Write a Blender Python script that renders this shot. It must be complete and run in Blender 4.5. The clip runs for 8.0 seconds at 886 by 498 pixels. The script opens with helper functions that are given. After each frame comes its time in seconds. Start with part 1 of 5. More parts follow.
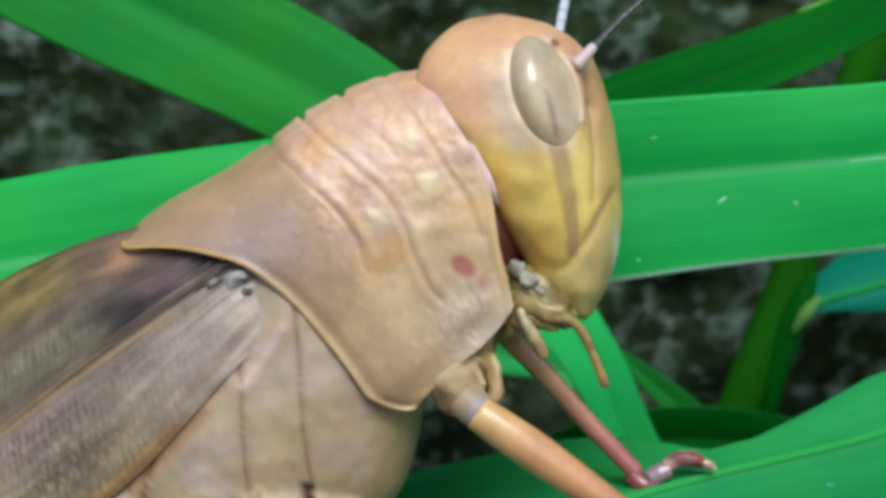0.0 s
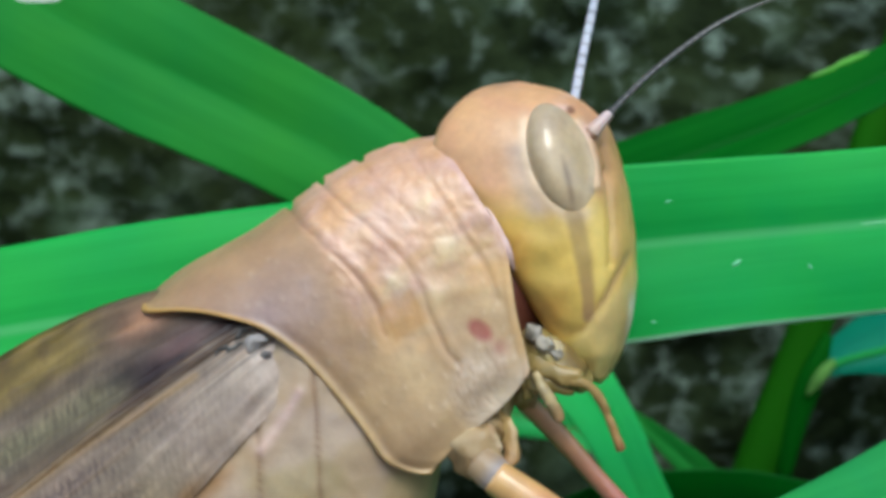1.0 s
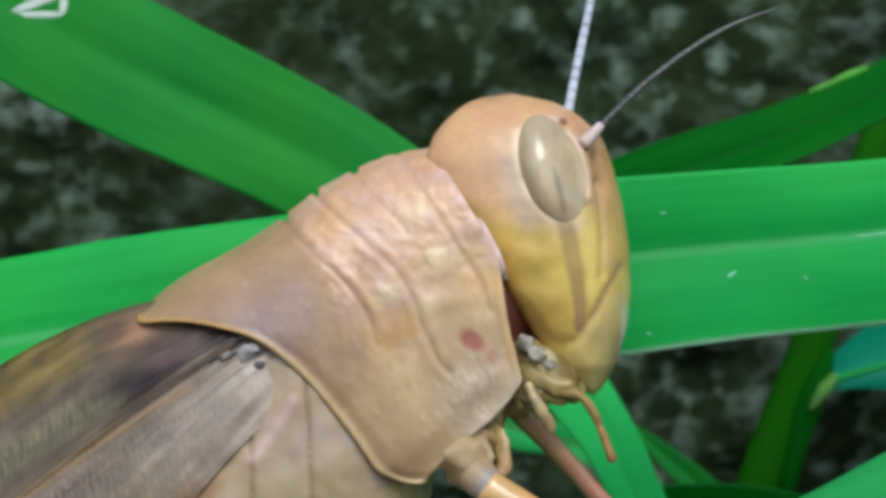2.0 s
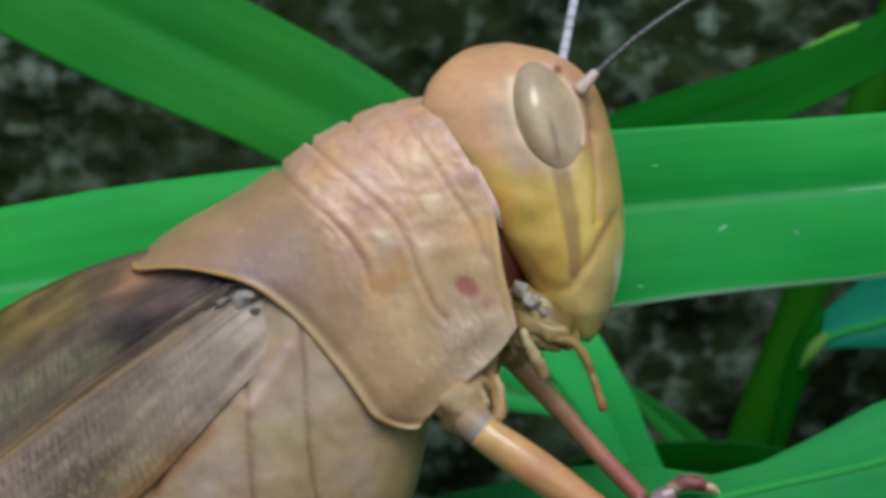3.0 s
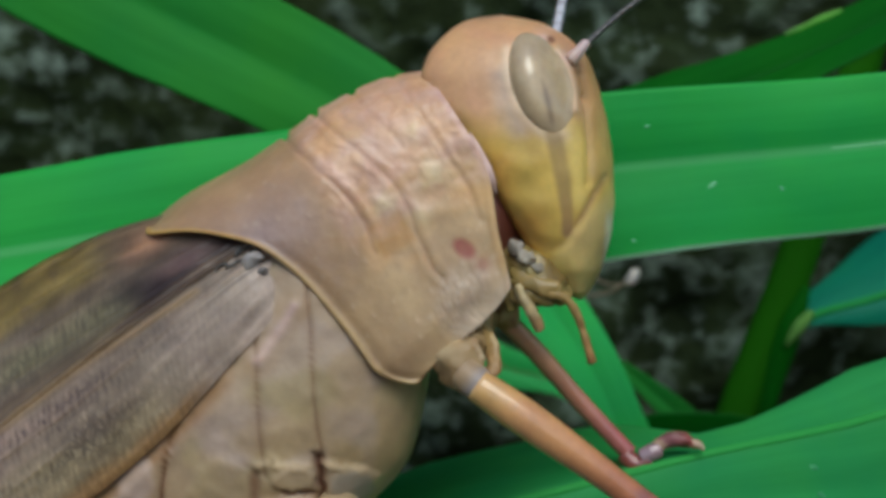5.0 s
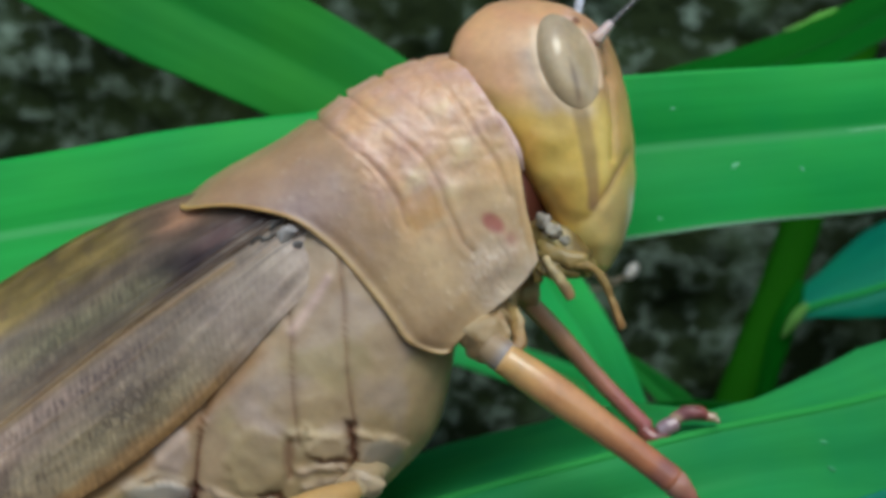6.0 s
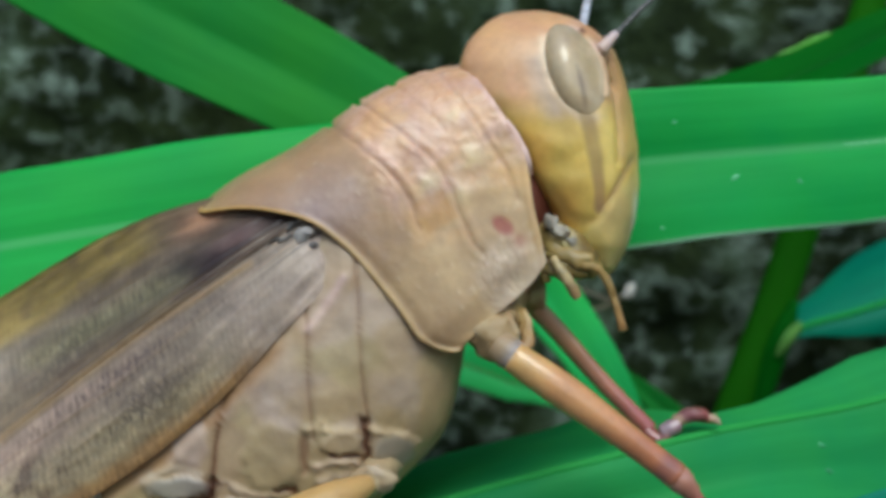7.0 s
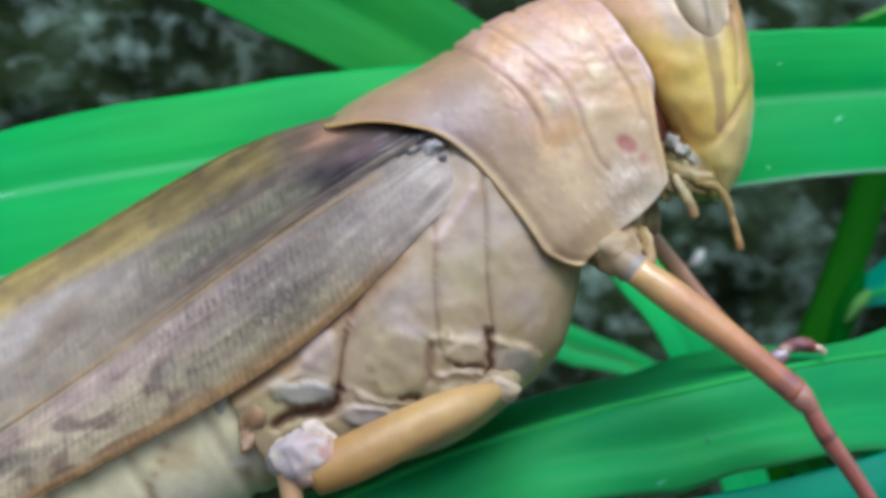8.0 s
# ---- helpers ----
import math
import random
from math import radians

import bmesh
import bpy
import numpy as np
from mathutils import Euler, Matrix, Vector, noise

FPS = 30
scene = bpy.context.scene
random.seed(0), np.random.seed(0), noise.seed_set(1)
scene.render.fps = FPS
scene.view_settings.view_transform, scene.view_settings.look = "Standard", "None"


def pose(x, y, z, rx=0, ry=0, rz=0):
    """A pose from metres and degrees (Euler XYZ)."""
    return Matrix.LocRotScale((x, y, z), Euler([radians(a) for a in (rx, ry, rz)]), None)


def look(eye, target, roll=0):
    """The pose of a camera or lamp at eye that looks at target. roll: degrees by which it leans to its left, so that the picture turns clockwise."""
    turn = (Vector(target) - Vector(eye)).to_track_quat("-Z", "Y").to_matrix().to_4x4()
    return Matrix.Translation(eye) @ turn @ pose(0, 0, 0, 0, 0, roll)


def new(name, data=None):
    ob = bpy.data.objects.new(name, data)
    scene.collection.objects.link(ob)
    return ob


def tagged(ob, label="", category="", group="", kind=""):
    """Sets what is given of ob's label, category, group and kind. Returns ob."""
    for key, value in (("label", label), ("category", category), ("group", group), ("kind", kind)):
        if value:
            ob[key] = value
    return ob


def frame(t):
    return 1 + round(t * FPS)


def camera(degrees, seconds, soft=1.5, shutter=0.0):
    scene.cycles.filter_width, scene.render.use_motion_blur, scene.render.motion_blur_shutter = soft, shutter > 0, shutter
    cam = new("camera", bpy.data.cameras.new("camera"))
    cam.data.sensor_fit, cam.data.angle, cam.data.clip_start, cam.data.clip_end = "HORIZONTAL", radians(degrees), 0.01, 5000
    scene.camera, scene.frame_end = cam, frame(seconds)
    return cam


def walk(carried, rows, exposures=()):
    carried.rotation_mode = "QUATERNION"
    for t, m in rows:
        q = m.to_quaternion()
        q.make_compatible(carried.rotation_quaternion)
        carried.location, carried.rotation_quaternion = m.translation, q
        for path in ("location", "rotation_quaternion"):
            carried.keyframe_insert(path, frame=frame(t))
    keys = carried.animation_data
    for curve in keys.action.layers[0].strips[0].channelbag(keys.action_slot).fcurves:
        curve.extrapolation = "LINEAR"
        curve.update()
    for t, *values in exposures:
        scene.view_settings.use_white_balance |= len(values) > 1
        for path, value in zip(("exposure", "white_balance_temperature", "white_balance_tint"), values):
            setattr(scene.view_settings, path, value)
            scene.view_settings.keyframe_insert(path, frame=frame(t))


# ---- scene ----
# One unit of the plan is a millimetre; the insect's middle plane lies at y = 3.3, its height over the soil is 250.
cam = camera(36.0, 8.0, soft=4.0)
cam.data.dof.use_dof, cam.data.dof.focus_distance, cam.data.dof.aperture_fstop = True, 0.0525, 78.0
walk(cam, [
    (0.0, pose(-0.00061, -0.05095, 0.24983, 86.486, 0.219, -1.423)),
    (0.5, pose(-0.00187, -0.05138, 0.25029, 89.097, 0.197, -1.573)),
    (1.0, pose(-0.00078, -0.05153, 0.25010, 88.913, 0.089, -0.873)),
    (1.5, pose(0.00000, -0.05188, 0.25000, 90.000, -0.000, 0.000)),
    (1.7, pose(0.00013, -0.05186, 0.24997, 89.893, 0.074, 0.003)),
    (2.8, pose(0.00008, -0.05178, 0.24867, 89.296, -0.002, -0.805)),
    (3.0, pose(-0.00020, -0.05190, 0.24849, 88.914, 0.129, -0.750)),
    (3.5, pose(0.00023, -0.05211, 0.24816, 88.733, 0.029, -1.243)),
    (4.0, pose(-0.00044, -0.05314, 0.24903, 89.790, -0.155, -1.972)),
    (4.5, pose(-0.00107, -0.05412, 0.24716, 89.576, -0.236, -1.751)),
    (5.0, pose(-0.00024, -0.05483, 0.24683, 89.206, 0.126, -0.822)),
    (5.2, pose(-0.00050, -0.05536, 0.24680, 88.877, 0.046, -0.987)),
    (6.3, pose(-0.00382, -0.05698, 0.24389, 91.332, 0.004, -2.681)),
    (6.5, pose(-0.00409, -0.05758, 0.24350, 91.981, -0.194, -2.559)),
    (7.0, pose(-0.00414, -0.05814, 0.24282, 92.264, -0.164, -2.982)),
    (7.5, pose(-0.00655, -0.05833, 0.24103, 92.951, -0.756, -4.362)),
    (8.0, pose(-0.00993, -0.05845, 0.23742, 93.884, -1.309, -3.528)),
], exposures=[(0.0, 0.3, 6100, 2), (1.7, 0.25, 6100, 2), (3.0, -0.16, 6350, 4), (5.2, -0.28, 6350, 4), (6.5, 0.02, 6200, 0), (7.5, 0.18, 6000, 1), (8.0, 0.42, 5550, 6)])

# ---- daylight: a bright hazy sky and a wide, soft sun from the front, high over the insect ----
SUN_DIR = Vector((0.06, -0.64, 0.76)).normalized()
world = bpy.data.worlds.new("sky")
scene.world = world
world.use_nodes = True
sky = world.node_tree.nodes.new("ShaderNodeTexSky")
sky.sky_type, sky.sun_disc = "NISHITA", False
sky.sun_elevation = math.asin(SUN_DIR.z)
sky.sun_rotation = math.atan2(SUN_DIR.x, SUN_DIR.y)
sky.air_density, sky.dust_density = 1.0, 1.0
back = world.node_tree.nodes["Background"]
back.inputs["Strength"].default_value = 0.15
world.node_tree.links.new(sky.outputs["Color"], back.inputs["Color"])
sun = new("sun", bpy.data.lights.new("sun", "SUN"))
sun.data.energy, sun.data.angle, sun.data.color = 2.6, radians(42), (1.0, 0.98, 0.94)
sun.matrix_world = look(SUN_DIR, (0, 0, 0))

MM = 0.001
BASE = Vector((-1.8, 3.3, 247.5))          # middle of the pronotum
TILT = radians(30)                          # the body climbs to the right
CT, ST = math.cos(TILT), math.sin(TILT)


def spline(xs, ys):
    """Natural cubic through the given knots; xs may run either way."""
    x, y = np.array(xs, float), np.array(ys, float)
    if x[0] > x[-1]:
        x, y = x[::-1], y[::-1]
    n, h = len(x), np.diff(x)
    a = np.eye(n)
    r = np.zeros(n)
    for i in range(1, n - 1):
        a[i, i - 1:i + 2] = h[i - 1], 2 * (h[i - 1] + h[i]), h[i]
        r[i] = 6 * ((y[i + 1] - y[i]) / h[i] - (y[i] - y[i - 1]) / h[i - 1])
    m = np.linalg.solve(a, r)

    def at(q):
        q = np.clip(np.asarray(q, float), x[0], x[-1])
        i = np.clip(np.searchsorted(x, q) - 1, 0, n - 2)
        p, s, w = q - x[i], x[i + 1] - q, h[i]
        return (m[i] * s ** 3 + m[i + 1] * p ** 3) / (6 * w) + (y[i] / w - m[i] * w / 6) * s + (y[i + 1] / w - m[i + 1] * w / 6) * p
    return at


def smooth(a, b, x):
    t = np.clip((np.asarray(x, float) - a) / (b - a), 0, 1)
    return t * t * (3 - 2 * t)


def bell(d, w):
    return np.exp(-(d / w) ** 2)


def lerp(a, b, k):
    k = np.asarray(k, float)[..., None]
    return np.asarray(a) * (1 - k) + np.asarray(b) * k


def fuzz(p, size, seed=0.0):
    """Noise of -1..1 at points p (n, 3), with features of the given size."""
    return np.array([noise.noise(Vector((q[0] / size + seed, q[1] / size - seed, q[2] / size + 2 * seed))) for q in p])


def near_line(x, z, pts):
    """Distance in the plane from points to a polyline."""
    best = np.full(np.shape(x), 1e9)
    for (a, b), (c, d) in zip(pts, pts[1:]):
        ux, uz = c - a, d - b
        k = np.clip(((x - a) * ux + (z - b) * uz) / (ux * ux + uz * uz), 0, 1)
        best = np.minimum(best, np.hypot(x - a - k * ux, z - b - k * uz))
    return best


# ---- materials ----
def nodes_of(name):
    mat = bpy.data.materials.new(name)
    mat.use_nodes = True
    tree = mat.node_tree
    return mat, tree, tree.nodes["Principled BSDF"]


def texture(tree, kind, scale, coord="Object", stretch=None, **values):
    node = tree.nodes.new(kind)
    where = tree.nodes.new("ShaderNodeTexCoord").outputs[coord]
    if stretch:
        mapping = tree.nodes.new("ShaderNodeMapping")
        mapping.inputs["Scale"].default_value = stretch
        tree.links.new(where, mapping.inputs["Vector"])
        where = mapping.outputs["Vector"]
    tree.links.new(where, node.inputs["Vector"])
    node.inputs["Scale"].default_value = scale
    for key, value in values.items():
        node.inputs[key].default_value = value
    return node


def mix(tree, blend, factor, a, b):
    node = tree.nodes.new("ShaderNodeMix")
    node.data_type, node.blend_type = "RGBA", blend
    for socket, value in zip((node.inputs[0], node.inputs[6], node.inputs[7]), (factor, a, b)):
        if isinstance(value, bpy.types.NodeSocket):
            tree.links.new(value, socket)
        else:
            socket.default_value = value
    return node.outputs[2]


def ramp(tree, source, stops):
    node = tree.nodes.new("ShaderNodeValToRGB")
    tree.links.new(source, node.inputs["Fac"])
    while len(node.color_ramp.elements) < len(stops):
        node.color_ramp.elements.new(0.5)
    for e, (p, c) in zip(node.color_ramp.elements, stops):
        e.position, e.color = p, (*c, 1) if len(c) == 3 else c
    return node.outputs["Color"]


def bump(tree, shader, layers):
    last = None
    for source, strength, distance in layers:
        node = tree.nodes.new("ShaderNodeBump")
        node.inputs["Strength"].default_value, node.inputs["Distance"].default_value = strength, distance
        tree.links.new(source, node.inputs["Height"])
        if last:
            tree.links.new(last, node.inputs["Normal"])
        last = node.outputs["Normal"]
    tree.links.new(last, shader.inputs["Normal"])


def chitin(name, rough=0.42, grain=1400, relief=0.00006, blotch=350, soft_light=0.12, coat=0.0, polish=0.2):
    """Insect skin: the pigment of the part, mottled at two scales, finely pitted."""
    mat, tree, shader = nodes_of(name)
    pig = tree.nodes.new("ShaderNodeAttribute")
    pig.attribute_name = "pigment"
    big = texture(tree, "ShaderNodeTexNoise", blotch, Detail=5.0, Roughness=0.6)
    fine = texture(tree, "ShaderNodeTexNoise", grain, Detail=4.0, Roughness=0.65)
    pits = texture(tree, "ShaderNodeTexVoronoi", grain * 1.3)
    one = ramp(tree, big.outputs["Fac"], [(0.3, (0.80, 0.76, 0.80)), (0.7, (1.12, 1.10, 1.06))])
    two = ramp(tree, fine.outputs["Fac"], [(0.3, (0.92, 0.91, 0.90)), (0.7, (1.06, 1.05, 1.04))])
    colour = mix(tree, "MULTIPLY", 1.0, mix(tree, "MULTIPLY", 1.0, pig.outputs["Color"], one), two)
    tree.links.new(colour, shader.inputs["Base Color"])
    shader.inputs["Roughness"].default_value = rough
    shader.inputs["Specular IOR Level"].default_value = 0.4
    shader.inputs["Subsurface Weight"].default_value = soft_light
    shader.inputs["Subsurface Radius"].default_value = (0.0009, 0.0005, 0.0003)
    shader.inputs["Subsurface Scale"].default_value = 0.5
    shader.inputs["Coat Weight"].default_value, shader.inputs["Coat Roughness"].default_value = coat, polish
    bump(tree, shader, [(big.outputs["Fac"], 0.3, relief * 2), (pits.outputs["Distance"], 0.3, relief), (fine.outputs["Fac"], 0.4, relief)])
    return mat


def wing_material():
    """Leathery wing: pigment, with a dark net of small cross veins where the pigment's alpha asks for it."""
    mat = chitin("wing_skin", rough=0.4, grain=1900, relief=0.00006, blotch=420)
    tree = mat.node_tree
    shader = tree.nodes["Principled BSDF"]
    pig = next(n for n in tree.nodes if n.type == "ATTRIBUTE")
    before = shader.inputs["Base Color"].links[0].from_socket
    grain = texture(tree, "ShaderNodeTexNoise", 1.0, "UV", (3.4, 1.5, 1), Detail=3.0, Roughness=0.55, Distortion=0.5)
    fibres = texture(tree, "ShaderNodeTexNoise", 1.0, "UV", (0.4, 4.0, 1), Detail=3.0, Roughness=0.6)
    ladder = texture(tree, "ShaderNodeTexWave", 1.05, "UV", (1, 1, 1), Distortion=5.0, Detail=2.0)
    ladder.inputs["Detail Scale"].default_value, ladder.inputs["Detail Roughness"].default_value = 0.9, 0.6
    ladder.inputs["Vector"].links[0].from_node.inputs["Rotation"].default_value = (0, 0, radians(-22))
    strokes = tree.nodes.new("ShaderNodeMix")
    strokes.inputs[0].default_value = 0.86
    tree.links.new(ladder.outputs["Fac"], strokes.inputs[2])
    tree.links.new(grain.outputs["Fac"], strokes.inputs[3])
    first = ramp(tree, strokes.outputs[0], [(0.48, (0, 0, 0)), (0.68, (1, 1, 1))])
    second = ramp(tree, fibres.outputs["Fac"], [(0.52, (0, 0, 0)), (0.7, (0.4, 0.4, 0.4))])
    cells = texture(tree, "ShaderNodeTexVoronoi", 1.0, "UV", (2.6, 2.1, 1))
    cells.feature = "DISTANCE_TO_EDGE"
    net = ramp(tree, cells.outputs["Distance"], [(0.03, (0.75, 0.75, 0.75)), (0.16, (0, 0, 0))])
    region = texture(tree, "ShaderNodeTexNoise", 1.0, "UV", (0.3, 0.5, 1), Detail=2.0)
    net = mix(tree, "MULTIPLY", 1.0, net, ramp(tree, region.outputs["Fac"], [(0.4, (0.1, 0.1, 0.1)), (0.6, (1, 1, 1))]))
    both = mix(tree, "LIGHTEN", 1.0, mix(tree, "LIGHTEN", 1.0, first, second), net)
    amount = tree.nodes.new("ShaderNodeMath")
    amount.operation = "MULTIPLY"
    tree.links.new(both, amount.inputs[0])
    tree.links.new(pig.outputs["Alpha"], amount.inputs[1])
    dark = mix(tree, "MULTIPLY", 1.0, before, (0.38, 0.36, 0.38, 1))
    pale = ramp(tree, strokes.outputs[0], [(0.28, (1, 1, 1)), (0.44, (0, 0, 0))])
    share = tree.nodes.new("ShaderNodeMath")
    share.operation = "MULTIPLY"
    tree.links.new(pale, share.inputs[0])
    tree.links.new(pig.outputs["Alpha"], share.inputs[1])
    light = mix(tree, "MULTIPLY", 1.0, before, (1.5, 1.48, 1.45, 1))
    tone = mix(tree, "MIX", share.outputs[0], before, light)
    tree.links.new(mix(tree, "MIX", amount.outputs[0], tone, dark), shader.inputs["Base Color"])
    return mat


def leaf_material(name, low, high, rough=0.5, gleam=0.28):
    """Grass blade: fine parallel veins along the blade (UV's v runs along, u across), pale midrib, specks."""
    mat, tree, shader = nodes_of(name)
    pig = tree.nodes.new("ShaderNodeAttribute")
    pig.attribute_name = "pigment"
    veins = texture(tree, "ShaderNodeTexNoise", 1.0, "UV", (90, 1.2, 1), Detail=3.0)
    broad = texture(tree, "ShaderNodeTexNoise", 1.0, "UV", (9, 0.8, 1), Detail=2.0)
    patch = texture(tree, "ShaderNodeTexNoise", 160, Detail=4.0)
    tone = ramp(tree, broad.outputs["Fac"], [(0.2, low), (0.8, high)])
    fine = ramp(tree, veins.outputs["Fac"], [(0.25, (0.92, 0.94, 0.92)), (0.75, (1.06, 1.04, 1.06))])
    spot = ramp(tree, patch.outputs["Fac"], [(0.3, (0.85, 0.93, 1.05)), (0.7, (1.25, 1.06, 0.9))])
    colour = mix(tree, "MULTIPLY", 1.0, mix(tree, "MULTIPLY", 1.0, tone, fine), spot)
    colour = mix(tree, "MIX", pig.outputs["Alpha"], colour, pig.outputs["Color"])
    tree.links.new(colour, shader.inputs["Base Color"])
    shader.inputs["Roughness"].default_value = rough
    shader.inputs["Specular IOR Level"].default_value = gleam
    bump(tree, shader, [(broad.outputs["Fac"], 0.18, 0.00015), (veins.outputs["Fac"], 0.3, 0.00004)])
    through_light = tree.nodes.new("ShaderNodeBsdfTranslucent")
    tree.links.new(mix(tree, "MULTIPLY", 1.0, colour, (1.2, 1.3, 0.5, 1)), through_light.inputs["Color"])
    both = tree.nodes.new("ShaderNodeMixShader")
    both.inputs[0].default_value = 0.3
    tree.links.new(shader.outputs[0], both.inputs[1])
    tree.links.new(through_light.outputs[0], both.inputs[2])
    tree.links.new(both.outputs[0], tree.nodes["Material Output"].inputs["Surface"])
    return mat


def stone_material():
    mat, tree, shader = nodes_of("weathered_stone")
    big = texture(tree, "ShaderNodeTexNoise", 110, Detail=6.0, Roughness=0.6)
    grit = texture(tree, "ShaderNodeTexNoise", 430, stretch=(1.0, 1.0, 1.25), Detail=5.0, Roughness=0.6, Distortion=0.15)
    flecks = texture(tree, "ShaderNodeTexVoronoi", 300)
    flecks.feature = "SMOOTH_F1"
    moss = texture(tree, "ShaderNodeTexNoise", 45, Detail=4.0)
    ground = ramp(tree, big.outputs["Fac"], [(0.4, (0.007, 0.012, 0.004)), (0.52, (0.018, 0.028, 0.010)), (0.66, (0.062, 0.094, 0.058))])
    pale = ramp(tree, grit.outputs["Fac"], [(0.5, (0, 0, 0)), (0.74, (1, 1, 1))])
    colour = mix(tree, "MIX", pale, ground, (0.178, 0.232, 0.188, 1))
    green = ramp(tree, moss.outputs["Fac"], [(0.44, (0, 0, 0)), (0.66, (0.75, 0.75, 0.75))])
    colour = mix(tree, "MIX", green, colour, (0.014, 0.022, 0.006, 1))
    tree.links.new(colour, shader.inputs["Base Color"])
    shader.inputs["Roughness"].default_value = 0.9
    shader.inputs["Specular IOR Level"].default_value = 0.08
    bump(tree, shader, [(big.outputs["Fac"], 0.8, 0.002), (grit.outputs["Fac"], 0.8, 0.0008)])
    return mat


def soil_material():
    mat, tree, shader = nodes_of("dark_soil")
    big = texture(tree, "ShaderNodeTexNoise", 9, Detail=8.0)
    grit = texture(tree, "ShaderNodeTexNoise", 240, Detail=5.0)
    ground = ramp(tree, big.outputs["Fac"], [(0.3, (0.03, 0.024, 0.016)), (0.7, (0.09, 0.075, 0.05))])
    colour = mix(tree, "MULTIPLY", 1.0, ground, ramp(tree, grit.outputs["Fac"], [(0.3, (0.6, 0.6, 0.6)), (0.7, (1.3, 1.3, 1.3))]))
    tree.links.new(colour, shader.inputs["Base Color"])
    shader.inputs["Roughness"].default_value = 0.95
    bump(tree, shader, [(grit.outputs["Fac"], 0.8, 0.003)])
    return mat


PRONOTUM_SKIN = chitin("pronotum_skin", rough=0.4, grain=1500, relief=0.00006, soft_light=0.15, coat=0.1)
HEAD_SKIN = chitin("head_skin", rough=0.33, grain=1700, relief=0.00003, soft_light=0.15)
BODY_SKIN = chitin("body_skin", rough=0.45, grain=1300, relief=0.00006)
LEG_SKIN = chitin("leg_skin", rough=0.27, grain=1800, relief=0.00002, blotch=500, coat=1.0)
WING_SKIN = wing_material()
EYE_SKIN = chitin("eye_skin", rough=0.35, grain=3000, relief=0.000004, blotch=500, coat=1.0, polish=0.17)
HORN_SKIN = chitin("horn_skin", rough=0.3, grain=2500, relief=0.00002, blotch=900, coat=0.3)
LEAF = leaf_material("leaf_green", (0.019, 0.34, 0.053), (0.033, 0.445, 0.082), gleam=0.19)
LEAF_LIGHT = leaf_material("leaf_light_green", (0.035, 0.50, 0.11), (0.05, 0.58, 0.14))
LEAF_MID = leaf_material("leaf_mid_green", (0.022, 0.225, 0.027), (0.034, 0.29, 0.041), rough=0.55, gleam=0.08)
LEAF_COOL = leaf_material("leaf_cool_green", (0.026, 0.268, 0.067), (0.040, 0.342, 0.091), rough=0.5, gleam=0.1)
# deep green carries in its colour the shade on the blades by the wall
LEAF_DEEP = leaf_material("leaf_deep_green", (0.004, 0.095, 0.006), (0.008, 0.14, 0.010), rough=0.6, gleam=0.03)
LEAF_BLUE = leaf_material("leaf_blue_green", (0.008, 0.2, 0.12), (0.014, 0.28, 0.16), rough=0.5, gleam=0.15)
STONE = stone_material()
SOIL = soil_material()


# ---- mesh helpers ----
def part(name, verts, faces, material, parent=None, label="", pigment=None, uv=None, origin=(0, 0, 0)):
    """ONE mesh object, its points in millimetres about the parent's base, less the part's own origin."""
    mesh = bpy.data.meshes.new(name)
    v = (np.asarray(verts, float) - np.asarray(origin, float)) * MM
    mesh.from_pydata(v.tolist(), [], [list(f) for f in faces])
    mesh.polygons.foreach_set("use_smooth", [True] * len(mesh.polygons))
    if pigment is not None:
        c = np.asarray(pigment, float)
        if c.ndim == 1:
            c = np.tile(c, (len(v), 1))
        if c.shape[1] == 3:
            c = np.hstack([c, np.ones((len(c), 1))])
        attr = mesh.attributes.new("pigment", "FLOAT_COLOR", "POINT")
        attr.data.foreach_set("color", c.astype(np.float32).ravel())
    if uv is not None:
        layer = mesh.uv_layers.new(name="UVMap")
        loops = np.zeros(len(mesh.loops), dtype=np.int32)
        mesh.loops.foreach_get("vertex_index", loops)
        layer.data.foreach_set("uv", np.asarray(uv, np.float32)[loops].ravel())
    mesh.materials.append(material)
    mesh.update()
    ob = new(name, mesh)
    if parent is not None:
        ob.parent = parent
    ob.location = Vector(origin) * MM
    if label:
        ob["label"] = label
    return ob


def sheet_faces(nu, nv, wrap=False, start=0, flip=False):
    """Quads of a grid of nu rows by nv columns; wrap joins the last column to the first."""
    out = []
    for i in range(nu - 1):
        for j in range(nv if wrap else nv - 1):
            k = (j + 1) % nv
            f = (start + i * nv + j, start + i * nv + k, start + (i + 1) * nv + k, start + (i + 1) * nv + j)
            out.append(f[::-1] if flip else f)
    return out


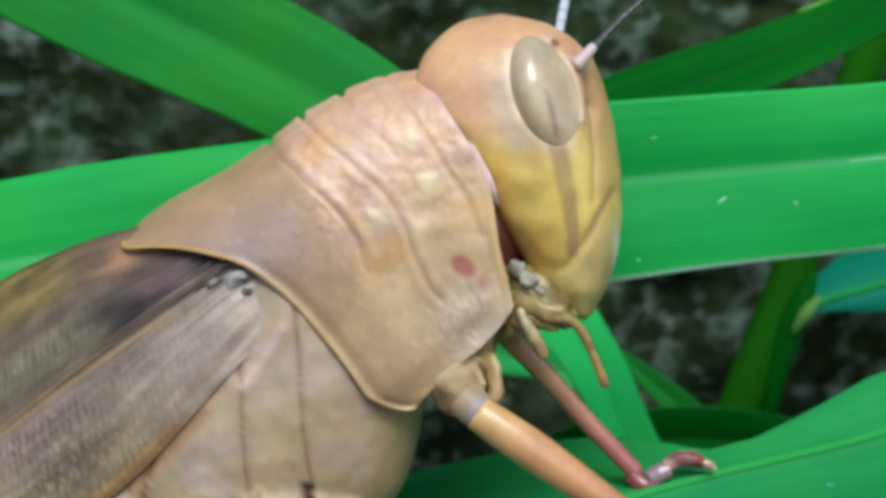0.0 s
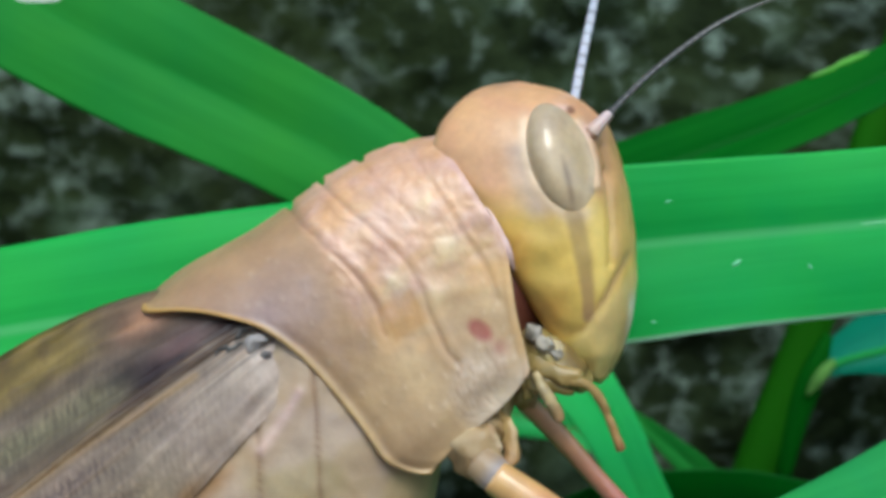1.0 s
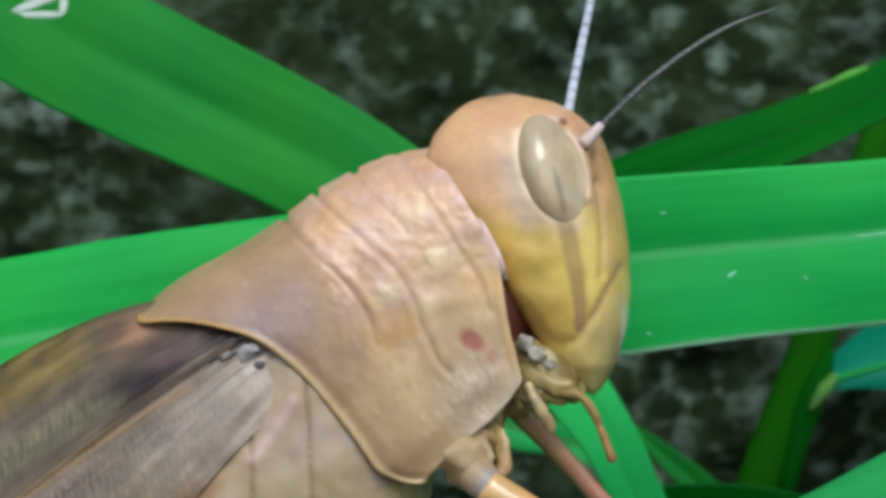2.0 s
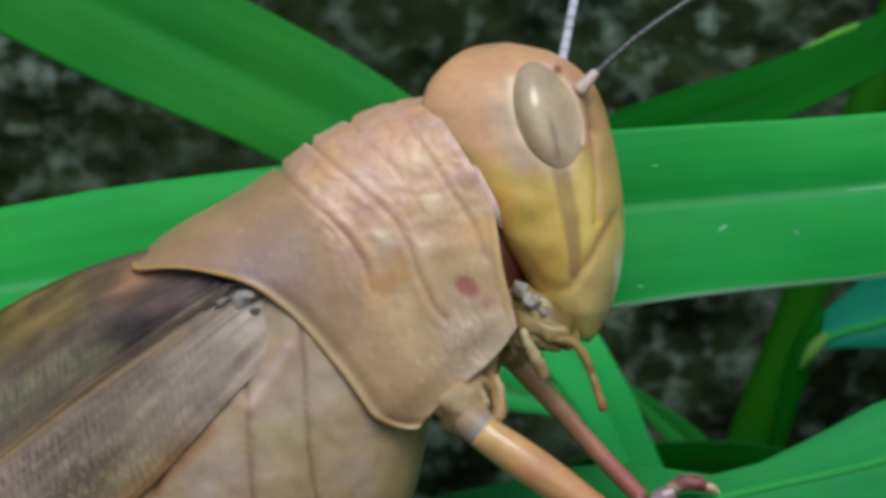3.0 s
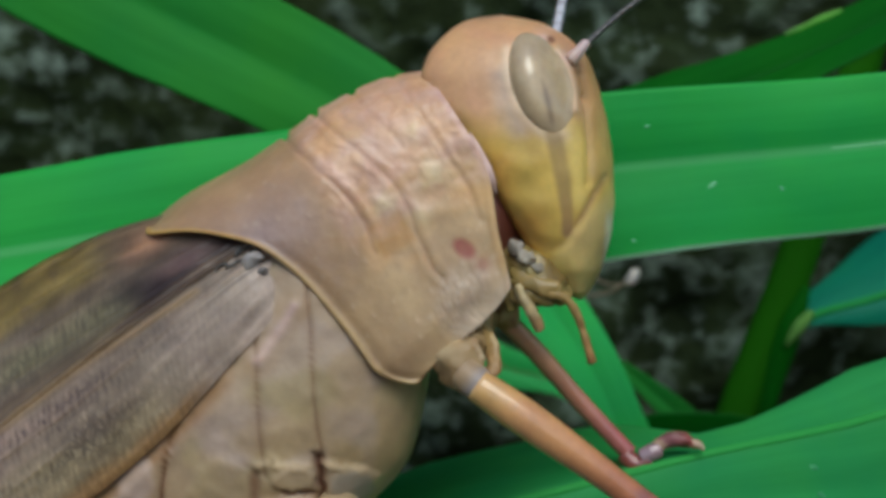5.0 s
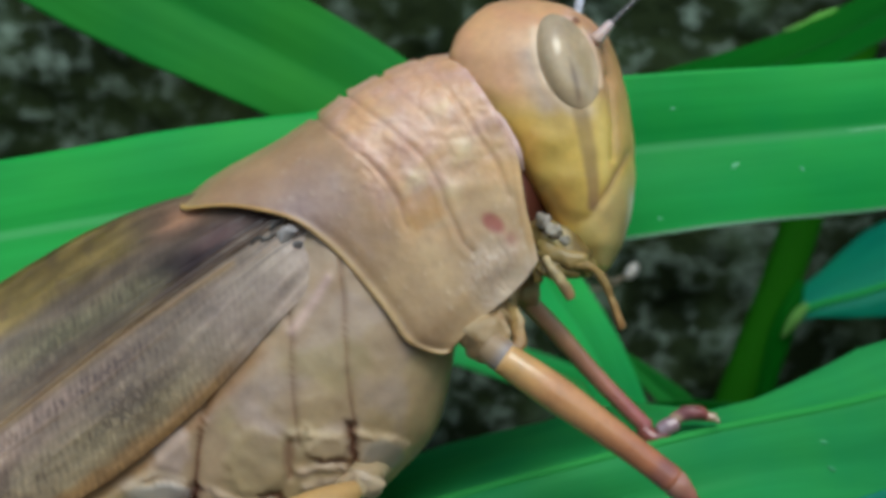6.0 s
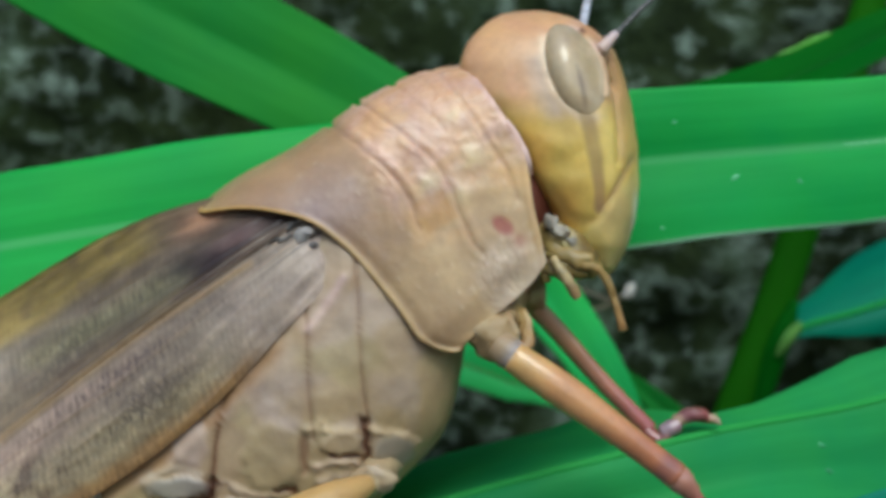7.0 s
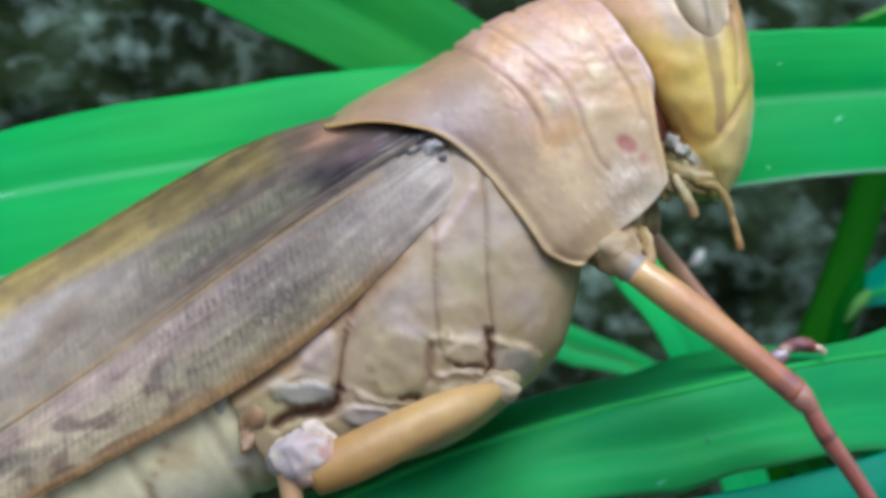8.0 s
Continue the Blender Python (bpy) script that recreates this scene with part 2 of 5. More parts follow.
def thick_sheet(grid, depth):
    """A grid (nu, nv, 3) and its copy set back along the normals by depth, closed round the rim."""
    nu, nv, _ = grid.shape
    du, dv = np.gradient(grid, axis=0), np.gradient(grid, axis=1)
    n = np.cross(du, dv)
    n /= np.linalg.norm(n, axis=2, keepdims=True) + 1e-9
    under = grid - n * (depth[..., None] if isinstance(depth, np.ndarray) else depth)
    verts = np.concatenate([grid.reshape(-1, 3), under.reshape(-1, 3)])
    faces = sheet_faces(nu, nv, flip=True) + sheet_faces(nu, nv, start=nu * nv)
    rim = [j for j in range(nv)] + [i * nv + nv - 1 for i in range(1, nu)] + [(nu - 1) * nv + j for j in range(nv - 2, -1, -1)] + [i * nv for i in range(nu - 2, 0, -1)]
    m = nu * nv
    for a, b in zip(rim, rim[1:] + rim[:1]):
        faces.append((a, b, b + m, a + m))
    return verts, faces


def tube(points, radii, sides=14, flat=1.0, steps=40, bumps=None):
    """A round limb along a smooth line; flat squeezes it in y; closed ends."""
    p = np.array(points, float)
    k = np.r_[0, np.cumsum(np.linalg.norm(np.diff(p, axis=0), axis=1))]
    k /= k[-1]
    q = np.linspace(0, 1, steps)
    knots = k if len(radii) == len(p) else np.linspace(0, 1, len(radii))
    line = np.stack([spline(k, p[:, i])(q) for i in range(3)], 1) if len(p) > 2 else lerp(p[0], p[-1], q)
    r = np.interp(q, knots, radii) if len(radii) < 4 else np.maximum(spline(knots, radii)(q), 0.02)
    if bumps is not None:
        r = r * bumps(q)
    t = np.gradient(line, axis=0)
    t /= np.linalg.norm(t, axis=1, keepdims=True)
    side = np.cross(t, (0, 1, 0))
    side /= np.linalg.norm(side, axis=1, keepdims=True) + 1e-9
    other = np.cross(side, t)
    a = np.linspace(0, 2 * np.pi, sides, endpoint=False)
    ring = line[:, None] + r[:, None, None] * (np.cos(a)[None, :, None] * side[:, None] + flat * np.sin(a)[None, :, None] * other[:, None])
    verts = ring.reshape(-1, 3)
    faces = sheet_faces(steps, sides, wrap=True)
    caps = np.stack([line[0] - t[0] * r[0] * 0.5, line[-1] + t[-1] * r[-1] * 0.5])
    n = len(verts)
    verts = np.concatenate([verts, caps])
    for j in range(sides):
        faces.append((n, (j + 1) % sides, j))
        faces.append((n + 1, (steps - 1) * sides + j, (steps - 1) * sides + (j + 1) % sides))
    return verts, faces, np.concatenate([np.repeat(q, sides), [0, 1]])


def crumple(verts, size, amount, seed=1.0):
    """Push points about by smooth noise, for worn or fleshy forms."""
    d = np.stack([fuzz(verts, size, seed), fuzz(verts, size, seed + 7), fuzz(verts, size, seed + 13)], 1)
    return verts + amount * d


def cell_edge(p, size, seed=0.0):
    """0 on the joints between irregular cells, rising inside them."""
    out = np.empty(len(p))
    for i, q in enumerate(p):
        d, _ = noise.voronoi(Vector((q[0] / size + seed, q[1] / size, q[2] / size)))
        out[i] = d[1] - d[0]
    return out


def body(s, h, w):
    """From the insect's own axes (forward, up, aside) to upright ones about its base."""
    s, h, w = np.broadcast_arrays(np.asarray(s, float), np.asarray(h, float), np.asarray(w, float))
    return np.stack([s * CT - h * ST, w, s * ST + h * CT], -1)


def ball(centre, radii, turn=(0, 0, 0), nu=36, nv=48, power=1.0):
    """An ellipsoid, turned by Euler degrees; power under 1 squares it."""
    a, b = np.meshgrid(np.linspace(0, np.pi, nu), np.linspace(0, 2 * np.pi, nv, endpoint=False), indexing="ij")
    f = lambda q: np.sign(q) * np.abs(q) ** power
    p = np.stack([f(np.sin(a)) * f(np.cos(b)), f(np.sin(a)) * f(np.sin(b)), f(np.cos(a))], -1).reshape(-1, 3)
    unit = p.copy()
    m = np.array(Euler([radians(q) for q in turn]).to_matrix())
    return (p * np.array(radii)) @ m.T + np.array(centre), sheet_faces(nu, nv, wrap=True, flip=True), unit


# ---- setting: stone wall behind the plants, soil below ----
def stone_wall():
    """A weathered wall 43 mm behind the insect, finer where it is seen, 180 mm thick."""
    k = np.linspace(-1, 1, 230)
    xs = 62 * k + 1500 * k ** 9
    m = np.linspace(-1, 1, 170)
    zs = np.clip(250 + 45 * m + np.where(m < 0, 235 * -np.abs(m) ** 9, 900 * np.abs(m) ** 9), -20, 1300)
    x, z = np.meshgrid(xs, zs, indexing="ij")
    p = np.stack([x.ravel(), np.zeros(x.size), z.ravel()], 1)
    lump = 2.2 * fuzz(p, 17, 3) + 1.3 * fuzz(p, 7, 8) + 0.7 * fuzz(p, 2.6, 5) + 0.35 * fuzz(p, 1.2, 1)
    y = 46.5 - lump.reshape(x.shape)
    grid = np.stack([x, y, z], -1)
    nu, nv = x.shape
    far = grid.copy()
    far[..., 1] = 223
    verts = np.concatenate([grid.reshape(-1, 3), far.reshape(-1, 3)])
    faces = sheet_faces(nu, nv) + sheet_faces(nu, nv, start=nu * nv, flip=True)
    rim = [j for j in range(nv)] + [i * nv + nv - 1 for i in range(1, nu)] + [(nu - 1) * nv + j for j in range(nv - 2, -1, -1)] + [i * nv for i in range(nu - 2, 0, -1)]
    for a, b in zip(rim, rim[1:] + rim[:1]):
        faces.append((a, b, b + nu * nv, a + nu * nv))
    ob = part("wall_back", verts, faces, STONE)
    return tagged(ob, "dark weathered stone wall with pale grit and moss", "wall", kind="structure")


def soil_ground():
    k = np.linspace(-1, 1, 61)
    d = 900 * k + 400000 * k ** 11
    x, y = np.meshgrid(d, d, indexing="ij")
    p = np.stack([x.ravel(), y.ravel(), 0 * x.ravel()], 1)
    z = (3.0 * fuzz(p, 60, 2) * bell(np.hypot(p[:, 0], p[:, 1]), 2500) - 3).reshape(x.shape)
    ob = part("ground", np.stack([x, y, z], -1).reshape(-1, 3), sheet_faces(61, 61, flip=True), SOIL)
    return tagged(ob, "dark bare soil at the foot of the wall", "ground", kind="structure")


stone_wall()
soil_ground()


# ---- grass blades ----
def blade(points, widths, fold, turn, material, label, pale=(0.16, 0.5, 0.2), rib=0.12, edge=0.5, lower=1.0, steps=150, across=34, rib_colour=None, below=None, dent=0.0, level=None):
    """A long leaf along a smooth line of points. turn: degrees that its face leans back from upright; fold: the V at the
    midrib in degrees; lower: how much broader the half below the midrib is (below: its breadths); dent: depth of a hollow along it;
    level: degrees that the upper half leans back, where it lies flatter than the lower one. Midrib and margins are paler."""
    p = np.array(points, float)
    seg = np.r_[0, np.cumsum(np.linalg.norm(np.diff(p, axis=0), axis=1))]
    k = np.linspace(0, seg[-1], steps)
    line = np.stack([spline(seg, p[:, i])(k) for i in range(3)], 1)
    half = np.maximum(np.interp(k, seg, widths), 0.02) / 2
    lean = np.radians(np.interp(k, seg, turn if np.ndim(turn) else [turn] * len(seg)))
    t = np.gradient(line, axis=0)
    t /= np.linalg.norm(t, axis=1, keepdims=True)
    up = np.cross((0, 1, 0), t)
    up /= np.linalg.norm(up, axis=1, keepdims=True) + 1e-9
    mid = int(np.argmin(np.abs(line[:, 0] - 2)))
    if up[mid, 2] < 0:
        up = -up
    out = np.cross(t, up)
    if out[mid, 1] > 0:
        out = -out
    across_dir = np.cos(lean)[:, None] * up - np.sin(lean)[:, None] * out
    face = np.sin(lean)[:, None] * up + np.cos(lean)[:, None] * out
    u = np.linspace(-1, 1, across)
    f = radians(fold)
    wave = 0.06 * np.sin(k / 4.1)[:, None] * np.abs(u)[None, :] + 0.05 * np.sin(k / 1.9 + 1)[:, None] * np.abs(u)[None, :] ** 3 + 0.02 * np.sin(k / 0.7)[:, None] * np.abs(u)[None, :] ** 6
    under = np.interp(k, seg, below) if below else half * lower
    reach = np.where(u[None, :] < 0, under[:, None] * u[None, :], half[:, None] * u[None, :])
    grid = line[:, None] + (reach * math.cos(f))[..., None] * across_dir[:, None] + \
        (np.abs(reach) * math.sin(f) + half[:, None] * (wave + 0.05 * np.sin(np.abs(u) * 3.14)[None, :]))[..., None] * face[:, None]
    if level:
        flat = np.radians(np.interp(k, seg, level))
        away = np.cos(flat)[:, None] * up - np.sin(flat)[:, None] * out
        sag = half[:, None] * (0.012 * np.sin(k / 5.0)[:, None] * u[None, :] + 0.008 * np.sin(u * 3.14)[None, :])
        rest = line[:, None] + reach[..., None] * away[:, None] + sag[..., None] * up[:, None]
        grid = np.where((u > 0)[None, :, None], rest, grid)
    hollow = dent * bell(u + 0.5, 0.22)[None, :] * (0.6 + 0.4 * np.sin(k / 3.7 + 1.2))[:, None] - 0.5 * dent * bell(u + 0.85, 0.2)[None, :] * (0.5 + 0.5 * np.sin(k / 5.3))[:, None]
    grid = grid - hollow[..., None] * face[:, None]
    verts, faces = thick_sheet(grid, np.tile(0.16 + 0.0 * u, (steps, 1)))
    pig = np.zeros((steps, across, 4))
    pig[..., :3] = pale
    pig[..., 3] = np.maximum(0.4 * bell(u, 0.025), edge * smooth(0.94, 0.97, np.abs(u)) * np.where(u < 0, 1, 0.0))[None, :]
    uv = np.stack([np.tile((u + 1) / 2, (steps, 1)), np.tile(k[:, None] / 10, (1, across))], -1).reshape(-1, 2)
    top = new("grass_shoot")
    part("lamina", verts, faces, material, top, "", np.tile(pig.reshape(-1, 4), (2, 1)), np.tile(uv, (2, 1)))
    r = np.minimum(rib, half * 0.4)
    a = np.linspace(0, 2 * np.pi, 10, endpoint=False)
    ring = line[:, None] + 0.1 * face[:, None] + r[:, None, None] * (1.1 * np.cos(a)[None, :, None] * across_dir[:, None] + 0.8 * np.sin(a)[None, :, None] * face[:, None])
    col = np.tile((*(rib_colour or pale), 0.85), (steps * 10, 1))
    part("midrib", ring.reshape(-1, 3), sheet_faces(steps, 10, wrap=True), material, top, "pale green midrib", col, np.stack([np.tile(a / 6.3, steps), np.repeat(k / 10, 10)], 1))
    return tagged(top, label, "grass", "grass by the wall")


Z = 250
leaf_cross = blade([(75, 12, 0), (62, 11, 190), (44, 9.5, Z + 2), (20, 8.4, Z + 0.2), (12.9, 8.3, Z - 0.4), (8.4, 8.3, Z - 0.85), (-4, 8.6, Z - 2.3), (-15.8, 8.5, Z - 4.1), (-26, 8.5, Z - 5.9), (-48, 10, Z - 14), (-70, 11, Z - 40)],
                   [3, 5, 6.3, 6.5, 6.7, 7.0, 7.4, 7.6, 7.4, 5, 0.2], 2.5, [2, 2, 2, 2, 2, 2, 8, 18, 20, 20, 20], LEAF, "broad bright green grass blade arching behind the grasshopper", lower=1.22, rib=0.1, edge=0.95, pale=(0.6, 0.88, 0.7), rib_colour=(0.33, 0.7, 0.42))
leaf_upper = blade([(-12, 26, 0), (-9, 24, 130), (-5, 21, Z - 22), (-2.5, 20, Z - 9), (0.5, 20, Z - 1.5), (-5, 20, Z + 3.5), (-14.4, 20, Z + 8.1), (-20.4, 20, Z + 11.2), (-34, 20, Z + 18), (-60, 16, Z + 18), (-75, 14, Z - 2)],
                   [3, 3.4, 4.4, 5.0, 5.6, 6.6, 7.3, 7.6, 7, 4, 0.2], 1.5, 6, LEAF_MID, "green grass blade slanting across the stone wall", edge=0.15, rib=0.08, pale=(0.03, 0.35, 0.06), rib_colour=(0.035, 0.37, 0.06))
# this blade's shade is put into its deep green material
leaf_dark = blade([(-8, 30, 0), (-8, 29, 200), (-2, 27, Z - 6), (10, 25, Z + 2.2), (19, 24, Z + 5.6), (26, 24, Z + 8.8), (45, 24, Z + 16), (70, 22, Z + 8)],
                  [2, 3, 4, 4.6, 3.9, 3.3, 3, 0.2], 10, 30, LEAF_DEEP, "grass blade against the wall, its shade put into dark green", edge=0.1, rib=0.03, rib_colour=(0.006, 0.12, 0.008))


def culm():
    """Upright stem with a sheath and a pale node, from which a blade leaves."""
    top = new("grass_plant")
    v, f, q = tube([(13, 38, -3), (10, 37, 120), (18.6, 35.6, Z - 22), (20.9, 35.2, Z - 14.5), (23.4, 35, Z - 8), (25.6, 35, Z - 1.7), (28.6, 35, Z + 7.5), (31, 35, Z + 15), (38, 35, Z + 40)], [1.45, 1.45, 1.4, 1.38, 1.36, 1.34, 1.3, 1.2, 0.3], 20, 0.8, 90)
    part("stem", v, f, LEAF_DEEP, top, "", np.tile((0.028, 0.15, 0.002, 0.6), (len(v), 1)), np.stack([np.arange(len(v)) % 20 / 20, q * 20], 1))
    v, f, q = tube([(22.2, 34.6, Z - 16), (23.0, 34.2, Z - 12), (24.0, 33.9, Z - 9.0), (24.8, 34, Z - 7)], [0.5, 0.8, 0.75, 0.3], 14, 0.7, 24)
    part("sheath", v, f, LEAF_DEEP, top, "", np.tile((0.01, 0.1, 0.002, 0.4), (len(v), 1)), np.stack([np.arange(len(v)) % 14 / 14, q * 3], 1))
    v, f, q = tube([(23.3, 33.2, Z - 10.7), (24.1, 32.9, Z - 9.4), (24.9, 33.0, Z - 8.5)], [0.12, 0.34, 0.4, 0.2], 14, 0.7, 16)
    part("node", v, f, LEAF_DEEP, top, "pale green stem node", np.tile((0.17, 0.38, 0.09, 0.9), (len(v), 1)), np.stack([np.arange(len(v)) % 14 / 14, q], 1))
    return tagged(top, "dark green grass stem with a pale node", "grass")


culm()
leaf_side = blade([(23.7, 33.6, Z - 9.8), (25.0, 33.5, Z - 8.9), (27.9, 33.3, Z - 8.0), (31, 33, Z - 7.0), (42, 31, Z - 3.6), (58, 27, Z), (74, 24, Z - 12)],
                  [0.8, 3.2, 7.4, 11.4, 14, 8, 0.2], -22, 30, LEAF_BLUE, "blue-green grass blade leaving the stem at its node", lower=0.42, edge=0.1, rib=0.22, rib_colour=(0.03, 0.38, 0.06))
leaf_low = blade([(60, 16, 0), (48, 12, 200), (38.8, 13, Z - 7.6), (21.2, 8.6, Z - 11.9), (13.1, 5.4, Z - 13.0), (6.9, 4, Z - 14.2), (-0.9, 4, Z - 16.2), (-8.1, 4.5, Z - 18.8), (-24, 6, Z - 29), (-44, 8, Z - 52)],
                 [2, 4, 5.2, 5.4, 2.4, 22, 26, 16, 10, 0.2], -14, [26, 26, 26, 26, 36, 32, 30, 30, 30, 30], LEAF_COOL, "broad green grass blade on which the forelegs stand", below=[2, 4.6, 6, 6.4, 4.6, 4.1, 3.9, 3.8, 3.6, 0.2], dent=0.75, rib=0.19, rib_colour=(0.05, 0.38, 0.075), level=[30, 36, 40, 40, 70, 87, 89, 89, 88, 80])
leaf_front = blade([(50, 6, 0), (40, 5, 190), (26, 3, Z - 17.6), (14, 3, Z - 20.6), (3, 3, Z - 23), (-12, 3, Z - 27), (-34, 4, Z - 46)],
                   [2, 4, 6.4, 6.4, 6, 5, 0.2], 10, 20, LEAF_BLUE, "green grass blade below the front legs")
# daylight that the insect blocks is put into this blade's lighter green
leaf_chin = blade([(22, 27, 0), (21, 26, 190), (13.5, 25, Z - 20), (10.9, 25, Z - 14.2), (9.2, 25, Z - 10.7), (6.8, 25, Z - 7.3), (5.4, 24.2, Z - 4.6), (4.4, 22.5, Z - 1)],
                  [2, 3, 3.4, 3.3, 3.5, 4.3, 3.6, 0.2], 9, 20, LEAF_LIGHT, "light green grass blade hanging behind the jaws", edge=0.15, rib=0.06, rib_colour=(0.03, 0.4, 0.08))
leaf_short = blade([(-30, 34, 0), (-26, 36, 190), (-6, 39.5, Z - 9.4), (1.4, 39.5, Z - 11.2), (4.0, 39.5, Z - 12.1), (6.0, 39.5, Z - 12.9), (8.4, 39.5, Z - 13.4), (11.3, 39.5, Z - 14.7), (14, 39.5, Z - 16.4), (17, 39.5, Z - 18.6)],
                   [2, 2.6, 3.3, 3.2, 3.0, 2.7, 2.1, 1.9, 1.6, 0.2], 10, 12, LEAF_LIGHT, "short green grass blade with a withered tip", edge=0.25, rib=0.06, rib_colour=(0.2, 0.35, 0.1))
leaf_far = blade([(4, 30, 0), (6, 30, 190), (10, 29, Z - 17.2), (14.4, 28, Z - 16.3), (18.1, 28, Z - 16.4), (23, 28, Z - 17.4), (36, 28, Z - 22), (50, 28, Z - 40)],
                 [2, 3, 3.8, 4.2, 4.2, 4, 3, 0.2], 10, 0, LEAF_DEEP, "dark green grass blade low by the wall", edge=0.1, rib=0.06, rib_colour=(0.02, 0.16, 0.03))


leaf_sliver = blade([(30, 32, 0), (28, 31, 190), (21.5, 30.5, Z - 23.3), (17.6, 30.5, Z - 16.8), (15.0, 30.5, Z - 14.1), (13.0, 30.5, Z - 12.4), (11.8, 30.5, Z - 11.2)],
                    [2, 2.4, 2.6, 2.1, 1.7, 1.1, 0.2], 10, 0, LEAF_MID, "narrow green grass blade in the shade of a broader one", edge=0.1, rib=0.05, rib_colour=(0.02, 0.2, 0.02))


def dry_floret():
    """A pale dry floret on a curled thread, caught on the wall."""
    top = new("dry_floret")
    v, f, q = tube([(9.4, 44, Z - 7.4), (11.2, 37.2, Z - 7.6), (12.6, 36.4, Z - 7.2), (13.3, 36, Z - 6.6)], [0.09, 0.1, 0.1, 0.08], 8, 1, 24)
    part("thread", v, f, BODY_SKIN, top, "", (0.34, 0.28, 0.2))
    v, f, q = tube([(10.2, 43.5, Z - 6.9), (11.6, 37, Z - 6.6), (12.6, 36.5, Z - 6.9), (13.2, 36.2, Z - 6.7)], [0.06, 0.08, 0.08, 0.06], 8, 1, 24)
    part("thread", v, f, BODY_SKIN, top, "", (0.34, 0.28, 0.2))
    v, f, p = ball((13.75, 36, Z - 6.3), (0.34, 0.3, 0.66), (0, 32, 0), 18, 20)
    part("husk", crumple(v, 0.3, 0.08), f, BODY_SKIN, top, "off-white husk", (0.75, 0.72, 0.66))
    return tagged(top, "off-white dry grass floret on a curled thread", "floret")


def fleck(parent, name, label, at, size, turn, colour, seed):
    """A small dry fleck lying on a blade, bulging a little from it."""
    skin = np.array([q.co[:] for q in next(o for o in bpy.data.objects if o.parent == parent and o.name.startswith("lamina")).data.vertices]) / MM
    k = np.argsort(np.hypot(skin[:, 0] - at[0], skin[:, 2] - at[2]))[:6]
    v, f, p = ball((at[0], skin[k, 1].min(), at[2]), (size[0], 0.06, size[1]), (0, turn, 0), 14, 18)
    v[:, 1] = skin[k, 1].min() + 0.5 * (v[:, 1] - skin[k, 1].min())
    part(name, crumple(v, 0.25, 0.02, seed), f, BODY_SKIN, parent, label, colour)


for n, (x, z, sx, sz, turn) in enumerate(((12.95, Z - 1.65, 0.34, 0.12, -38), (16.2, Z - 1.8, 0.2, 0.1, 40), (9.95, Z + 1.05, 0.22, 0.07, -10), (9.3, Z - 4.2, 0.16, 0.09, 20))):
    fleck(leaf_cross, "fleck", "pale dry fleck", (x, 8.32, z), (0.7 * sx, 0.7 * sz), turn, (0.16, 0.56, 0.28), n)
for n, (x, z, sx, sz, turn) in enumerate(((17.3, Z - 13.9, 0.24, 0.1, 10), (17.6, Z - 15.1, 0.2, 0.1, 30), (6.1, Z - 16.7, 0.1, 0.18, 8), (3.9, Z - 18.6, 0.4, 0.12, -42))):
    fleck(leaf_low, "fleck", "pale dry fleck", (x, 3.35 - 0.42 * (Z - 13.2 - z) + 0.32 * max(0, x - 8), z), (sx, sz), turn, (0.05, 0.30, 0.12), n + 9)
for n, (x, z, sx, sz) in enumerate(((21.9, Z + 8.62, 1.2, 0.1), (23.2, Z + 9.22, 1.1, 0.15))):
    fleck(leaf_dark, "margin", "lime-yellow withered margin", (x, 24, z), (sx, sz), -22, (0.10, 0.40, 0.025), n + 40)
for n, (x, z, sx, sz, turn) in enumerate(((-20.9, Z + 12.4, 1.45, 0.22, -20), (-19.55, Z + 12.3, 0.2, 0.62, 6), (-20.8, Z + 11.75, 1.35, 0.16, 0))):
    fleck(leaf_upper, "dropping", "off-white crust of a dropping", (x, 19.75, z), (sx, sz), turn, (0.6, 0.66, 0.58), n + 20)


# ---- the grasshopper ----
hopper = new("grasshopper")
hopper.location = BASE * MM
dry_floret()
tagged(hopper, "pinkish-tan grasshopper with folded brown wings clinging to grass", "grasshopper")

PINK, TAN, OCHRE, RIM, GREYISH = (0.62, 0.375, 0.245), (0.44, 0.30, 0.16), (0.55, 0.32, 0.13), (0.62, 0.39, 0.12), (0.38, 0.265, 0.225)


